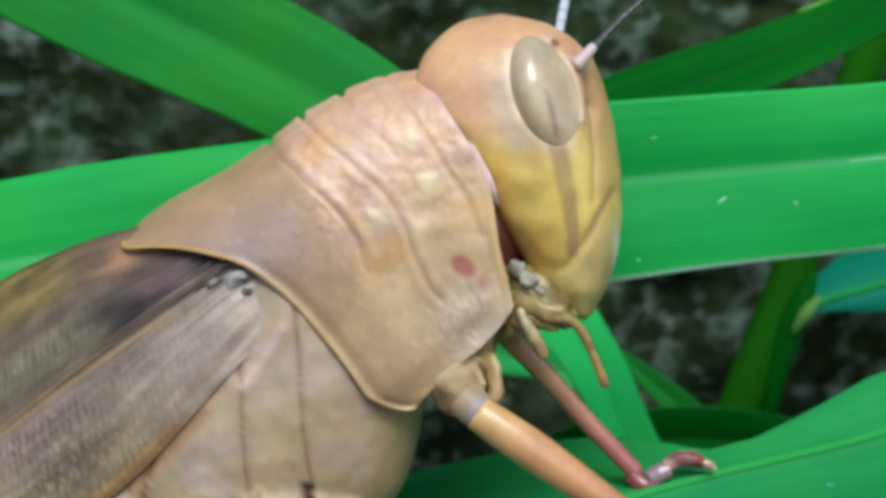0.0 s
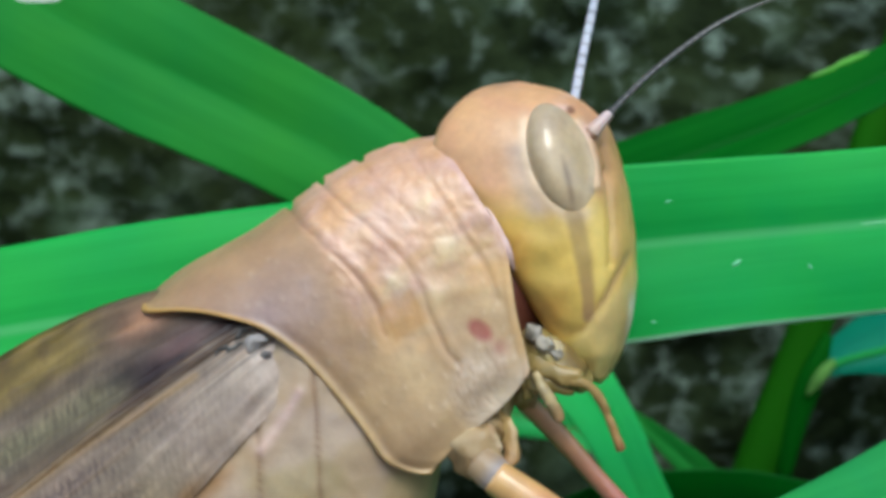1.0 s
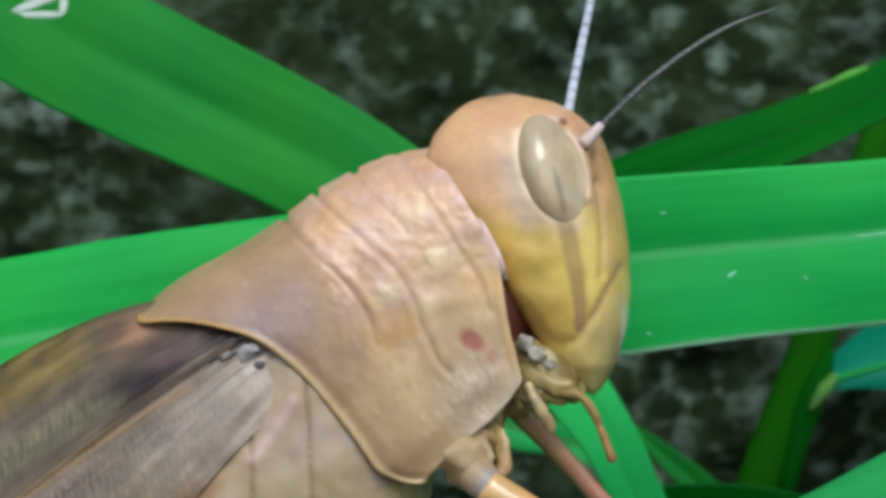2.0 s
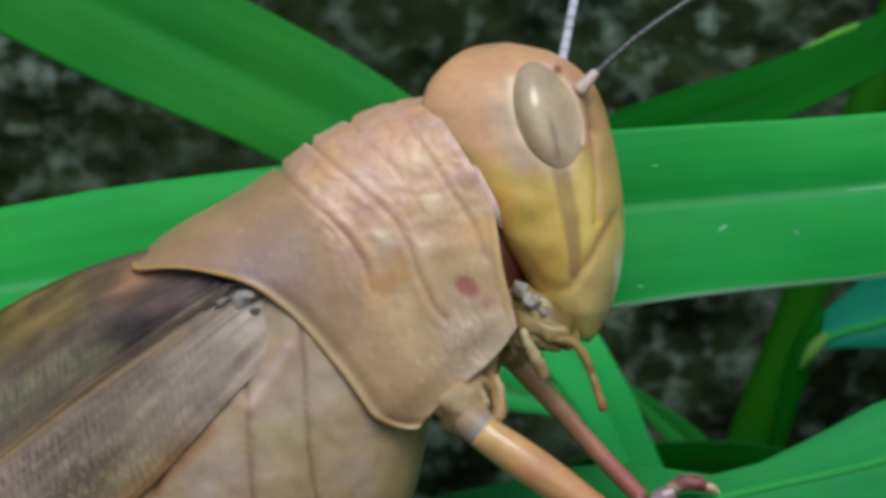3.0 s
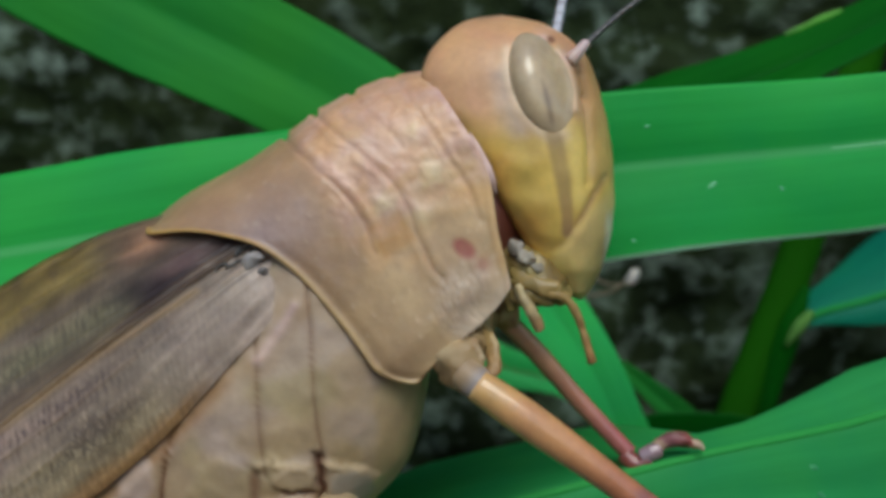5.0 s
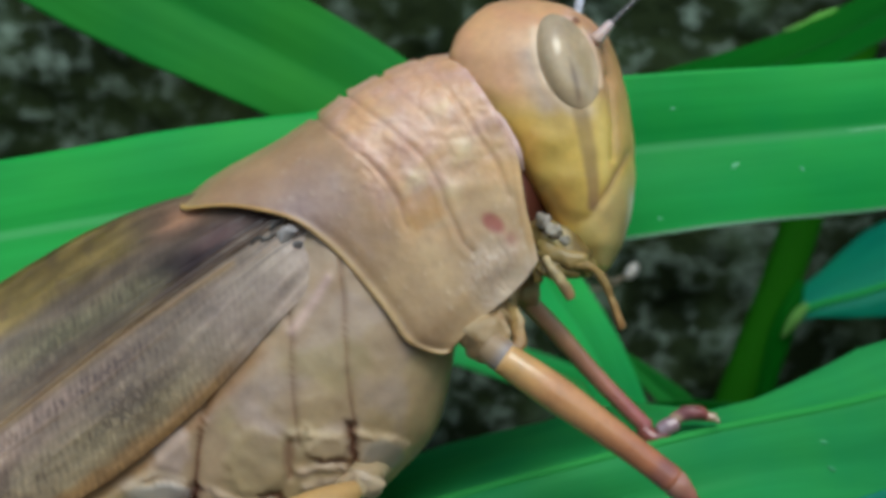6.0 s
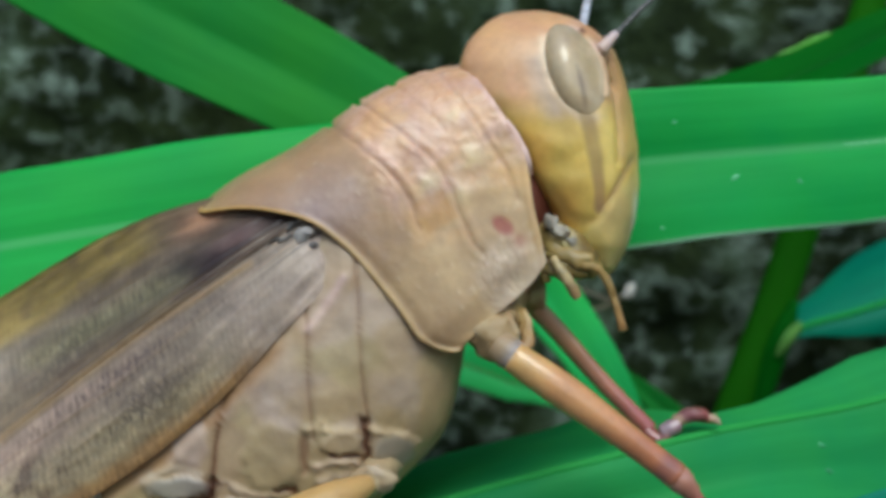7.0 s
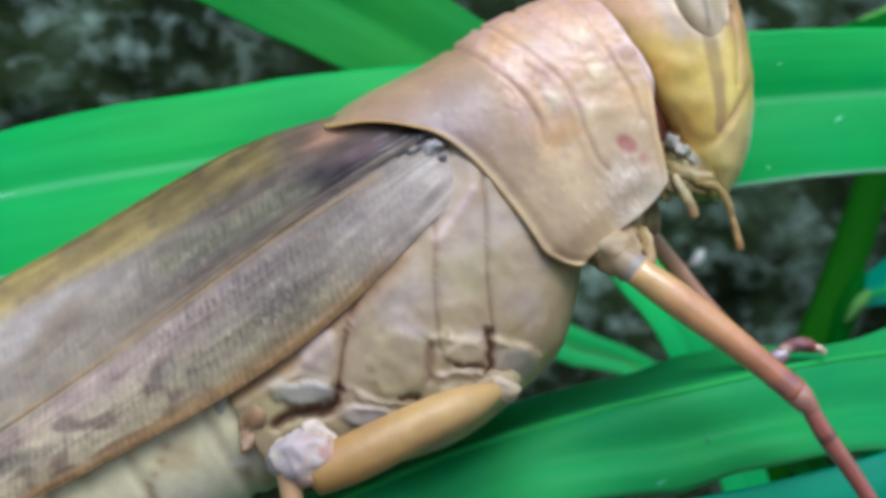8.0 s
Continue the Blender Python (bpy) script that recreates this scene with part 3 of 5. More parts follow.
def pronotum():
    """The saddle over the thorax: crested, cut by three cross furrows, drawn out behind, with a yellow rim."""
    nu, nv = 241, 201
    top = spline([-9.07, -6.83, -4.53, -2.22, -0.21, 1.48, 3.15, 4.42], [4.5, 4.84, 4.78, 4.9, 5.12, 5.09, 4.79, 4.32])
    low = spline([-3.2, -2.6, -1.3, 1.0, 2.4, 3.05], [-6.35, -6.5, -6.2, -5.78, -5.35, -5.0])
    s_front = spline([0, 2.2, 4.2, 5.7, 7.4, 8.8, 10, 11], [4.42, 4.46, 4.51, 4.43, 3.96, 3.5, 3.2, 2.9])
    s_back = spline([0, 0.12, 0.35, 0.75, 1.4, 2.5, 3.2, 4.1, 5.3, 7.1, 9.2, 10.4, 11], [-8.9, -8.95, -8.9, -8.4, -7.35, -5.9, -5.15, -4.6, -4.15, -3.77, -3.5, -3.1, -2.3])
    u = np.linspace(-1, 1, nu)
    a = np.abs(u)
    th = np.clip(a / 0.55, 0, 1) * np.pi / 2
    drop = np.where(a < 0.55, 4.6 * (1 - np.cos(th)), 4.6 + (a - 0.55) / 0.45 * 6.4)
    wide = 4.25 * np.sin(th) ** 0.9 + 0.3 * smooth(0.55, 1, a) - 0.3 * smooth(0.9, 1, a)
    v = np.linspace(0, 1, nv)
    s = s_front(drop)[:, None] * (1 - v) + s_back(drop)[:, None] * v
    tp = top(s)
    h = tp - drop[:, None] / 11 * (tp - low(s))
    w = np.sign(u)[:, None] * wide[:, None] * (0.88 + 0.14 * smooth(4.5, -3.5, s))
    # furrows, bosses and rim
    d1 = near_line(s, h, [(1.3, 5.4), (1.35, 4.7), (1.6, 3.6), (1.85, 2.6), (1.95, 1.9)])
    d2 = near_line(s + 0.025 * np.sin(h * 4), h, [(-0.5, 5.4), (-0.35, 4.6), (0.0, 3.6), (0.3, 2.8), (0.68, 1.7), (0.98, 0.5), (0.88, -0.6), (0.67, -1.65), (0.6, -2.8), (0.7, -3.4)])
    d3 = near_line(s + 0.02 * np.sin(h * 5), h, [(-2.15, 5.2), (-2.0, 4.6), (-1.48, 3.0), (-0.97, 1.5), (-0.84, 0.25), (-1.08, -1.2)])
    d4 = near_line(s, h, [(3.15, 5.0), (3.2, 3.0), (3.3, 1.25), (3.42, -0.85), (3.2, -2.1)])
    grid = body(s, h, w)
    flat = grid.reshape(-1, 3)
    crest = bell(a, 0.03)[:, None]
    cells = cell_edge(flat, 0.85, 3.0).reshape(s.shape)
    small = cell_edge(flat, 0.42, 8.0).reshape(s.shape)
    mid = smooth(-2.2, -1.4, s) * smooth(-1.6, 0.4, h)
    gap = 0.65 + 0.35 * fuzz(flat, 1.3, 5).reshape(s.shape)
    out = -(0.05 * gap + 0.42 * crest) * bell(d1, 0.13) - (0.06 * gap + 0.42 * crest) * bell(d2, 0.1) - (0.075 * gap + 0.45 * crest) * bell(d3, 0.12) - 0.07 * bell(d4, 0.16)
    out = out + 0.05 * bell(d3 - 0.3, 0.2) * smooth(-1.2, -0.6, s + 0.15 * h) + 0.04 * bell(d2 - 0.28, 0.18)
    out = out + mid * (0.03 * smooth(0, 0.45, cells) + 0.010 * smooth(0, 0.4, small))
    for bs, bh, br, bo in ((0.15, 0.34, 0.45, 0.12), (2.5, 0.5, 0.55, 0.1), (2.1, 0.1, 0.4, 0.07), (2.6, 2.2, 0.5, 0.08), (-0.25, -0.8, 0.5, 0.05), (1.35, -0.8, 0.45, 0.09), (2.2, -1.1, 0.5, 0.06), (0.3, 1.8, 0.4, 0.08), (1.6, 1.2, 0.4, 0.07), (2.1, -4.2, 0.6, 0.1), (1.0, -4.4, 0.6, 0.08)):
        out = out + bo * bell(np.hypot(s - bs, h - bh), br)
    out = out + 0.16 * crest * np.ones_like(s) + 0.10 * bell(v * (s_front(drop) - s_back(drop))[:, None] - (s_front(drop) - s_back(drop))[:, None] + 0.12, 0.16)
    out = out - 0.10 * smooth(0.9, 0.15, s - s_back(drop)[:, None]) * smooth(2.0, 0.0, h)
    front = smooth(-2.2, -0.8, s)
    # small pale warts
    dots = np.zeros_like(s)
    rng = np.random.default_rng(12)
    for bs, bh, br in zip(rng.uniform(-5.6, 3.6, 75), rng.uniform(-5.0, 4.2, 75), rng.uniform(0.05, 0.13, 75)):
        dots = np.maximum(dots, bell(np.hypot((s - bs) * rng.uniform(0.7, 1.4), h - bh), br))
    out = out + 0.018 * dots
    patch = smooth(1.25, 0.6, np.hypot((s - 1.0 - 0.35 * (h + 4.4)) / 1.25, (h + 4.5) / 1.35))
    wrinkle = cell_edge(flat * np.array((1, 1, 1.6)), 0.5, 5.0).reshape(s.shape)
    out = out + 0.032 * patch * smooth(0, 0.4, wrinkle) + 0.07 * smooth(0.45, 0.15, s_front(drop)[:, None] - s) * smooth(0, -2, h)
    rough = (fuzz(flat, 0.75, 4) * 0.03 + fuzz(flat, 0.35, 9) * 0.014).reshape(s.shape)
    out = out + rough * (0.35 + 0.6 * front * smooth(-4, 1, h)) + 0.12 * (fuzz(flat, 1.1, 2).reshape(s.shape)) * smooth(-2.5, -4.5, h) * smooth(-0.5, 1.5, s)
    du, dv = np.gradient(grid, axis=0), np.gradient(grid, axis=1)
    n = np.cross(du, dv)
    n /= np.linalg.norm(n, axis=2, keepdims=True) + 1e-9
    n *= np.sign((n * np.stack([0 * s, w, h + 2], -1)).sum(-1, keepdims=True) + 1e-9)
    centre = nu // 2
    n[centre] = body(0, 1, 0)
    grid = grid + n * out[..., None]
    # pigment
    c = lerp(TAN, PINK, (0.25 + 0.75 * front) * smooth(-3.5, 2.6, h))
    c = lerp(c, (0.56, 0.39, 0.2), 0.6 * front * bell(h + 1.2, 1.8))
    c = lerp(c, GREYISH, 0.75 * smooth(-1.5, -3.0, s) * bell(h - 1.4, 1.9))
    c = lerp(c, (0.40, 0.31, 0.32), 0.5 * bell(np.hypot((s + 4.7) / 1.2, h - 1.6), 1.0))
    c = lerp(c, OCHRE, 0.35 * smooth(3.6, 4.4, s))
    c = lerp(c, (0.5, 0.285, 0.11), 0.85 * smooth(1.15, 0.75, np.maximum(np.abs(s + 0.12) / 0.75, np.abs(h + 0.85) / 0.75)))
    for bs, bh, br, bo in ((0.17, 0.33, 0.42, 0.95), (2.65, 0.55, 0.5, 0.7), (2.1, 0.1, 0.35, 0.6), (2.6, 2.4, 0.5, 0.5), (0.4, 3.0, 0.8, 0.3), (1.3, -0.75, 0.4, 0.55)):
        c = lerp(c, (0.76, 0.62, 0.38), bo * bell(np.hypot(s - bs, h - bh), br))
    c = lerp(c, (0.56, 0.43, 0.31), 0.55 * smooth(-3.3, -4.6, h) * smooth(-0.2, 1.2, s))
    # shading towards the lower edge is put into the colour as a browner tan
    c = lerp(c, (0.42, 0.30, 0.17), 0.3 * smooth(-0.5, -3.0, h))
    c = lerp(c, (0.3, 0.065, 0.05), 0.9 * smooth(0.68, 0.3, np.hypot((s - 2.05) * 1.4 + 0.3 * (h + 2.8), h + 2.8)) + 0.55 * bell(np.hypot(s - 2.35, h + 3.7), 0.3))
    c = lerp(c, (0.66, 0.43, 0.36), 0.4 * mid * smooth(0.2, 0.5, fuzz(flat, 0.8, 21).reshape(s.shape) + 0.3))
    c = lerp(c, (0.64, 0.37, 0.15), 0.5 * front * smooth(0.0, 0.45, fuzz(flat, 1.3, 51).reshape(s.shape)) * smooth(-3.5, -1, h))
    c = lerp(c, (0.52, 0.36, 0.33), 0.25 * front * smooth(0.0, 0.45, fuzz(flat, 1.1, 61).reshape(s.shape)) * smooth(-2, 0, h))
    c = lerp(c, (0.48, 0.24, 0.15), 0.2 * mid * bell(cells, 0.1))
    c = lerp(c, (0.27, 0.13, 0.09), gap * np.clip(0.2 * bell(d1, 0.08) + 0.36 * bell(d2, 0.07) + 0.42 * bell(d3, 0.08) + 0.22 * bell(d4, 0.12) * smooth(2.5, 0.5, h), 0, 1))
    c = lerp(c, (0.42, 0.31, 0.27), 0.5 * smooth(-1.6, -2.4, s) * smooth(0.15, 0.5, fuzz(flat, 0.6, 31).reshape(s.shape)) * bell(h - 1.0, 2.2))
    c = lerp(c, (0.64, 0.42, 0.37), 0.7 * smooth(0.35, 0.1, s_front(drop)[:, None] - s) * smooth(-1.5, 0.5, h))
    edge = (s - s_back(drop)[:, None])
    c = lerp(c, lerp((0.60, 0.43, 0.2), RIM, smooth(-4.0, -5.5, s)), 0.85 * smooth(0.36, 0.12, edge) + 0.4 * smooth(0.95, 1, a)[:, None] * smooth(1.5, -1, s))
    c = lerp(c, (0.56, 0.36, 0.16), 0.6 * smooth(0.5, 0.2, s_front(drop)[:, None] - s) * smooth(-0.5, -2, h))
    c = lerp(c, (0.50, 0.40, 0.32), 0.45 * patch * smooth(0.0, 0.35, wrinkle))
    c = lerp(c, (0.40, 0.33, 0.27), 0.4 * patch * bell(wrinkle, 0.12))
    c = lerp(c, (0.66, 0.54, 0.42), 0.55 * smooth(0.93, 0.985, a)[:, None] * smooth(-0.6, 0.6, s))
    c = lerp(c, (0.66, 0.53, 0.40), 0.3 * dots)
    c = lerp(c, c * np.array((0.81, 0.78, 0.75)), 1 - front)
    verts, faces = thick_sheet(grid, 0.11)
    return part("pronotum", verts, faces, PRONOTUM_SKIN, hopper, "pinkish-tan saddle with cross furrows and a yellow rim", np.tile(c.reshape(-1, 3), (2, 1)))


EYE_A, EYE_B = 1.23, 2.17


def head():
    """Egg-shaped head, turned a little outwards, cheeks and face parted by grooves."""
    zs = [5.80, 5.68, 5.4, 4.8, 4.0, 3.0, 1.4, -0.4, -1.1, -1.8, -3.2, -4.6, -5.7, -6.2, -6.32]
    xb = [2.9, 2.2, 1.4, 0.7, 0.1, -0.2, 0.3, 2.0, 2.6, 2.85, 3.75, 4.65, 5.55, 6.15, 6.4]
    zf = [5.80, 5.4, 4.8, 4.0, 3.0, 1.4, -0.4, -2.3, -3.6, -5.0, -6.0, -6.32]
    xf = [3.2, 4.9, 5.9, 6.7, 7.1, 7.5, 7.78, 7.85, 7.7, 7.3, 6.75, 6.45]
    zw = [5.80, 5.6, 5.2, 4.6, 4.0, 3.0, 1.4, -0.4, -2.3, -3.6, -5.0, -6.0, -6.32]
    ww = [0.15, 1.2, 2.0, 2.7, 3.15, 3.55, 3.85, 3.85, 3.6, 3.25, 2.6, 1.6, 0.3]
    nz, na = 240, 200
    ph = np.linspace(0, 1, nz)
    z = -0.26 + 6.06 * np.cos(np.pi * ph) * (0.9 + 0.1 * np.abs(np.cos(np.pi * ph)))
    back, front, half = (np.interp(z, k[::-1], j[::-1]) for k, j in ((zs, xb), (zf, xf), (zw, ww)))
    for arr in (back, front, half):
        for _ in range(5):
            arr[2:-2] = (arr[:-4] + 2 * arr[1:-3] + 3 * arr[2:-2] + 2 * arr[3:-1] + arr[4:]) / 9
    a = np.linspace(0, 2 * np.pi, na, endpoint=False)
    ca, sa = np.cos(a), np.sin(a)
    px = np.sign(ca) * np.abs(ca) ** np.where(ca > 0, 0.9, 0.6)
    py = np.sign(sa) * np.abs(sa) ** np.where(ca > 0, 1.05, 0.42)
    x = (back + front)[:, None] / 2 + (front - back)[:, None] / 2 * px[None, :]
    y = half[:, None] * py[None, :]
    t = radians(-11)
    cx = 4.2
    gx, gy = cx + (x - cx) * math.cos(t) - y * math.sin(t), (x - cx) * math.sin(t) + y * math.cos(t)
    grid = np.stack([gx + 1.8, gy, np.tile(z[:, None] + 2.5, (1, na))], -1)
    X, Zr = grid[..., 0], grid[..., 2]
    near = smooth(0.6, -0.6, grid[..., 1]) + 0.0
    sub = near_line(X, Zr, [(6.7, 3.0), (6.9, 2.2), (7.12, 1.0), (7.28, -0.2), (7.33, -0.95)])
    cly = near_line(X, Zr, [(9.0, 1.35), (8.85, 1.15), (8.3, 0.35), (7.9, -0.35), (7.4, -1.1)])
    cheek = near_line(X, Zr, [(4.4, 1.2), (5.0, 1.6), (5.7, 1.6)])
    keel = near_line(X, Zr, [(8.1, 4.6), (8.2, 2.5), (8.15, 1.0)])
    cup = near_line(X, Zr, [(8.05, 5.5), (8.22, 4.6)])
    brow = near_line(X, Zr, [(6.95, 6.5), (7.3, 5.9), (7.6, 4.9), (7.62, 4.0)])
    lip = near_line(X, Zr, [(5.3, -0.2), (5.95, -1.2), (6.6, -1.65), (7.35, -1.35)])
    out = near * (-0.1 * bell(sub, 0.45) - 0.06 * bell(cly, 0.18) + 0.1 * bell(cheek, 0.5) - 0.1 * bell(keel, 0.15) - 0.16 * bell(cup, 0.28) + 0.13 * bell(brow, 0.16) - 0.06 * bell(lip, 0.2) - 0.1 * bell(np.hypot(X - 4.55, Zr - 8.2), 0.3) + 0.12 * bell(np.hypot(X - 6.2, Zr + 0.1), 0.9) + 0.03 * bell(np.hypot(((X - 6.31) * 0.951 + (Zr - 5.16) * 0.309) / EYE_A, ((Zr - 5.16) * 0.951 - (X - 6.31) * 0.309) / EYE_B) - 1.12, 0.12))
    cen = np.stack([0 * X + 6.0, 0 * X, Zr], -1)
    d = grid - cen
    d /= np.linalg.norm(d, axis=2, keepdims=True) + 1e-9
    p = grid.reshape(-1, 3)
    grid = grid + d * (out + 0.03 * fuzz(p, 0.7, 6).reshape(X.shape))[..., None]
    orange, yellow, tawny = (0.63, 0.37, 0.19), (0.60, 0.42, 0.105), (0.56, 0.36, 0.13)
    mott = fuzz(p, 1.2, 41).reshape(X.shape)
    c = lerp(orange, (0.64, 0.36, 0.2), smooth(-0.3, 0.4, mott))
    c = lerp(c, yellow, smooth(4.4, 2.4, Zr + 0.4 * mott))
    # eye ring, the lilac patch behind it, the stripe below it
    tx, tz = (X - 6.31) * 0.951 + (Zr - 5.16) * 0.309, (Zr - 5.16) * 0.951 - (X - 6.31) * 0.309
    ring = np.hypot(tx / EYE_A, tz / EYE_B)
    c = lerp(c, (0.47, 0.38, 0.33), near * 0.7 * bell(near_line(X, Zr, [(4.6, 5.3), (4.8, 4.2), (5.3, 3.2)]), 0.5))
    c = lerp(c, (0.66, 0.52, 0.36), near * 0.75 * bell(ring - 1.1, 0.15) * smooth(0.2, -0.7, tx + 0.35 * tz))
    c = lerp(c, (0.66, 0.35, 0.075), 0.8 * np.maximum(smooth(0.6, -0.8, Zr) * smooth(6.9, 5.7, X), 0.8 * smooth(3.2, 1.6, Zr) * smooth(5.6, 4.6, X)))
    c = lerp(c, (0.68, 0.52, 0.15), near * 0.7 * bell(near_line(X, Zr, [(7.6, 3.2), (7.7, 1.5), (7.75, 0.2)]), 0.4))
    c = lerp(c, tawny, 0.75 * smooth(8.05, 8.5, X) * smooth(0.6, 1.6, Zr))
    c = lerp(c, (0.52, 0.36, 0.16), near * 0.6 * bell(near_line(X, Zr, [(8.15, 4.2), (8.3, 2.6), (8.35, 1.4)]), 0.16))
    stripe = smooth(1.5, 0.55, sub / (0.34 - 0.10 * smooth(2.0, -0.6, Zr))) * smooth(3.4, 2.9, Zr)
    c = lerp(c, lerp((0.29, 0.195, 0.075), (0.27, 0.155, 0.095), smooth(1.0, -0.8, Zr)), near * 0.95 * stripe * (0.75 + 0.25 * mott))
    c = lerp(c, (0.33, 0.19, 0.11), near * 0.6 * bell(cly, 0.16) * smooth(-1.3, -0.3, Zr + 0.3 * mott))
    c = lerp(c, (0.50, 0.31, 0.10), near * 0.45 * bell(lip, 0.16))
    c = lerp(c, (0.66, 0.50, 0.2), near * smooth(-0.1, 0.35, (X - 8.0) * 0.76 - (Zr + 0.3) * 0.64) * smooth(1.4, 0.2, Zr) * 0.9)
    c = lerp(c, (0.48, 0.38, 0.10), near * 0.7 * bell(np.hypot((X - 6.9) / 1.0, (Zr + 2.5) / 0.7), 0.8))
    c = lerp(c, (0.78, 0.72, 0.6), near * 0.8 * smooth(8.85, 9.2, X) * smooth(0.2, -0.6, Zr))
    # antenna sockets, a simple eye and the dark spot on the crown
    c = lerp(c, (0.70, 0.53, 0.34), near * 0.8 * bell(brow, 0.17))
    c = lerp(c, (0.74, 0.54, 0.46), near * 0.8 * np.maximum(bell(np.hypot((X - 6.4) / 1.4, Zr - 7.0), 0.22), bell(np.hypot(X - 7.35, Zr - 6.15), 0.35)))
    # the shade inside the antenna socket is put into the colour
    c = lerp(c, (0.36, 0.22, 0.09), near * 0.75 * bell(cup, 0.26))
    c = lerp(c, (0.22, 0.1, 0.06), near * 0.9 * smooth(0.22, 0.12, np.hypot(X - 6.75, Zr - 6.95)))
    c = lerp(c, (0.25, 0.16, 0.11), 0.8 * bell(np.hypot((X - 4.0) / 1.5, Zr - 8.2), 0.32))
    verts = grid.reshape(-1, 3)
    n = len(verts)
    verts = np.concatenate([verts, grid[0].mean(0, keepdims=True), grid[-1].mean(0, keepdims=True)])
    faces = sheet_faces(nz, na, wrap=True, flip=True)
    for j in range(na):
        faces.append((n, j, (j + 1) % na))
        faces.append((n + 1, (nz - 1) * na + (j + 1) % na, (nz - 1) * na + j))
    cols = np.concatenate([c.reshape(-1, 3), c[0, :1], c[-1, :1]])
    return part("head", verts, faces, HEAD_SKIN, hopper, "orange-tan head with a yellow cheek and face", cols)


def eye(parent, side):
    """A low oval dome, seated on the curve of the head."""
    skin = np.array([q.co[:] for q in parent.data.vertices]) / MM
    skin = skin[skin[:, 1] * side > 0.5]
    nr, na = 34, 72
    r = np.linspace(0, 1, nr)[:, None]
    a = np.linspace(0, 2 * np.pi, na, endpoint=False)[None, :]
    ex, ez = r * np.cos(a), r * np.sin(a)
    t = radians(18)
    cx, cz = (6.26, 5.12) if side < 0 else (4.9, 5.16)
    dx, dz = EYE_A * ex * (1 - 0.06 * ez), EYE_B * ez
    x, z = cx + dx * math.cos(t) - dz * math.sin(t), cz + dx * math.sin(t) + dz * math.cos(t)
    flat = np.stack([x.ravel(), z.ravel()], 1)
    y = np.empty(len(flat))
    for i, q in enumerate(flat):
        d = np.hypot(skin[:, 0] - q[0], skin[:, 2] - q[1])
        k = np.argsort(d)[:6]
        wt = 1 / (d[k] + 0.03) ** 2
        y[i] = (skin[k, 1] * wt).sum() / wt.sum()
    y = y.reshape(x.shape)
    for _ in range(3):
        y[1:-1] = (y[:-2] + 2 * y[1:-1] + y[2:]) / 4
        y = (np.roll(y, 1, 1) + 2 * y + np.roll(y, -1, 1)) / 4
    dome = y + side * ((0.62 - 0.38 * ex + 0.3 * ez) * np.clip(1 - r ** 2, 0, 1) ** 0.75 - 0.02)
    top = np.stack([x, dome, z], -1).reshape(-1, 3)
    under = np.stack([x, y - side * 0.5, z], -1).reshape(-1, 3)
    n = nr * na
    verts = np.concatenate([top, under])
    faces = sheet_faces(nr, na, wrap=True, flip=side < 0) + sheet_faces(nr, na, wrap=True, start=n, flip=side > 0)
    for k in range(na):
        g = (n - na + k, n - na + (k + 1) % na, 2 * n - na + (k + 1) % na, 2 * n - na + k)
        faces.append(g if side > 0 else g[::-1])
    px, pz, pr = np.tile(ex.ravel(), 2), np.tile(ez.ravel(), 2), np.tile((r + 0 * a).ravel(), 2)
    col = lerp((0.55, 0.425, 0.265), (0.50, 0.385, 0.235), 0.5 + 0.5 * np.sin(px * 5 + pz))
    col = lerp(col, (0.46, 0.365, 0.25), smooth(0.1, 0.9, pz))
    col = lerp(col, (0.2, 0.13, 0.09), 0.65 * bell(px + 0.02 - 0.12 * pz, 0.09) * smooth(0.15, -0.3, pz) * smooth(-1.0, -0.7, pz))
    col = lerp(col, (0.24, 0.17, 0.08), 0.25 * smooth(0.84, 0.98, pr) * smooth(-0.2, -0.7, pz))
    return part("eye", verts, faces, EYE_SKIN, parent, "glossy grey-brown oval eye", col)


def antenna(parent, line, pale, dark, girth=1.0, tip=0.1):
    v, f, q = tube(line, [0.19 * girth, 0.17 * girth, 0.14 * girth, tip * girth], 12, 1.0, 150, lambda k: 1 + 0.10 * np.abs(np.sin(k * 75)))
    band = (np.sin(q * 150) > 0.75)
    return part("antenna", v, f, HORN_SKIN, parent, "", lerp(pale, dark, 0.7 * band), origin=line[0])


def scape(parent, a, b):
    v, f, q = tube([a, b], [0.30, 0.25, 0.18], 14, 1, 12)
    part("scape", v, f, HEAD_SKIN, parent, "pale pink antenna base", lerp((0.60, 0.44, 0.36), (0.66, 0.53, 0.52), q))


def palp(parent, name, pts, radii, col, pivot):
    v, f, q = tube(pts, radii, 14, 1, 44, lambda k: 1 - 0.1 * bell(k - 0.36, 0.03) - 0.1 * bell(k - 0.66, 0.03))
    tone = lerp(col, np.array(col) * 0.6, 0.7 * smooth(-0.2, 0.4, fuzz(v, 0.35, 6)))
    return part(name, crumple(v, 0.4, 0.05, 3), f, HEAD_SKIN, parent, "", lerp(tone, (0.30, 0.14, 0.06), 0.6 * smooth(0.5, 1, q)), origin=pivot)


def R(x, y, z):
    """A place of the plan, z over the insect's level, about the insect's base."""
    return (x + 1.8, y - 3.3, z + 2.5)


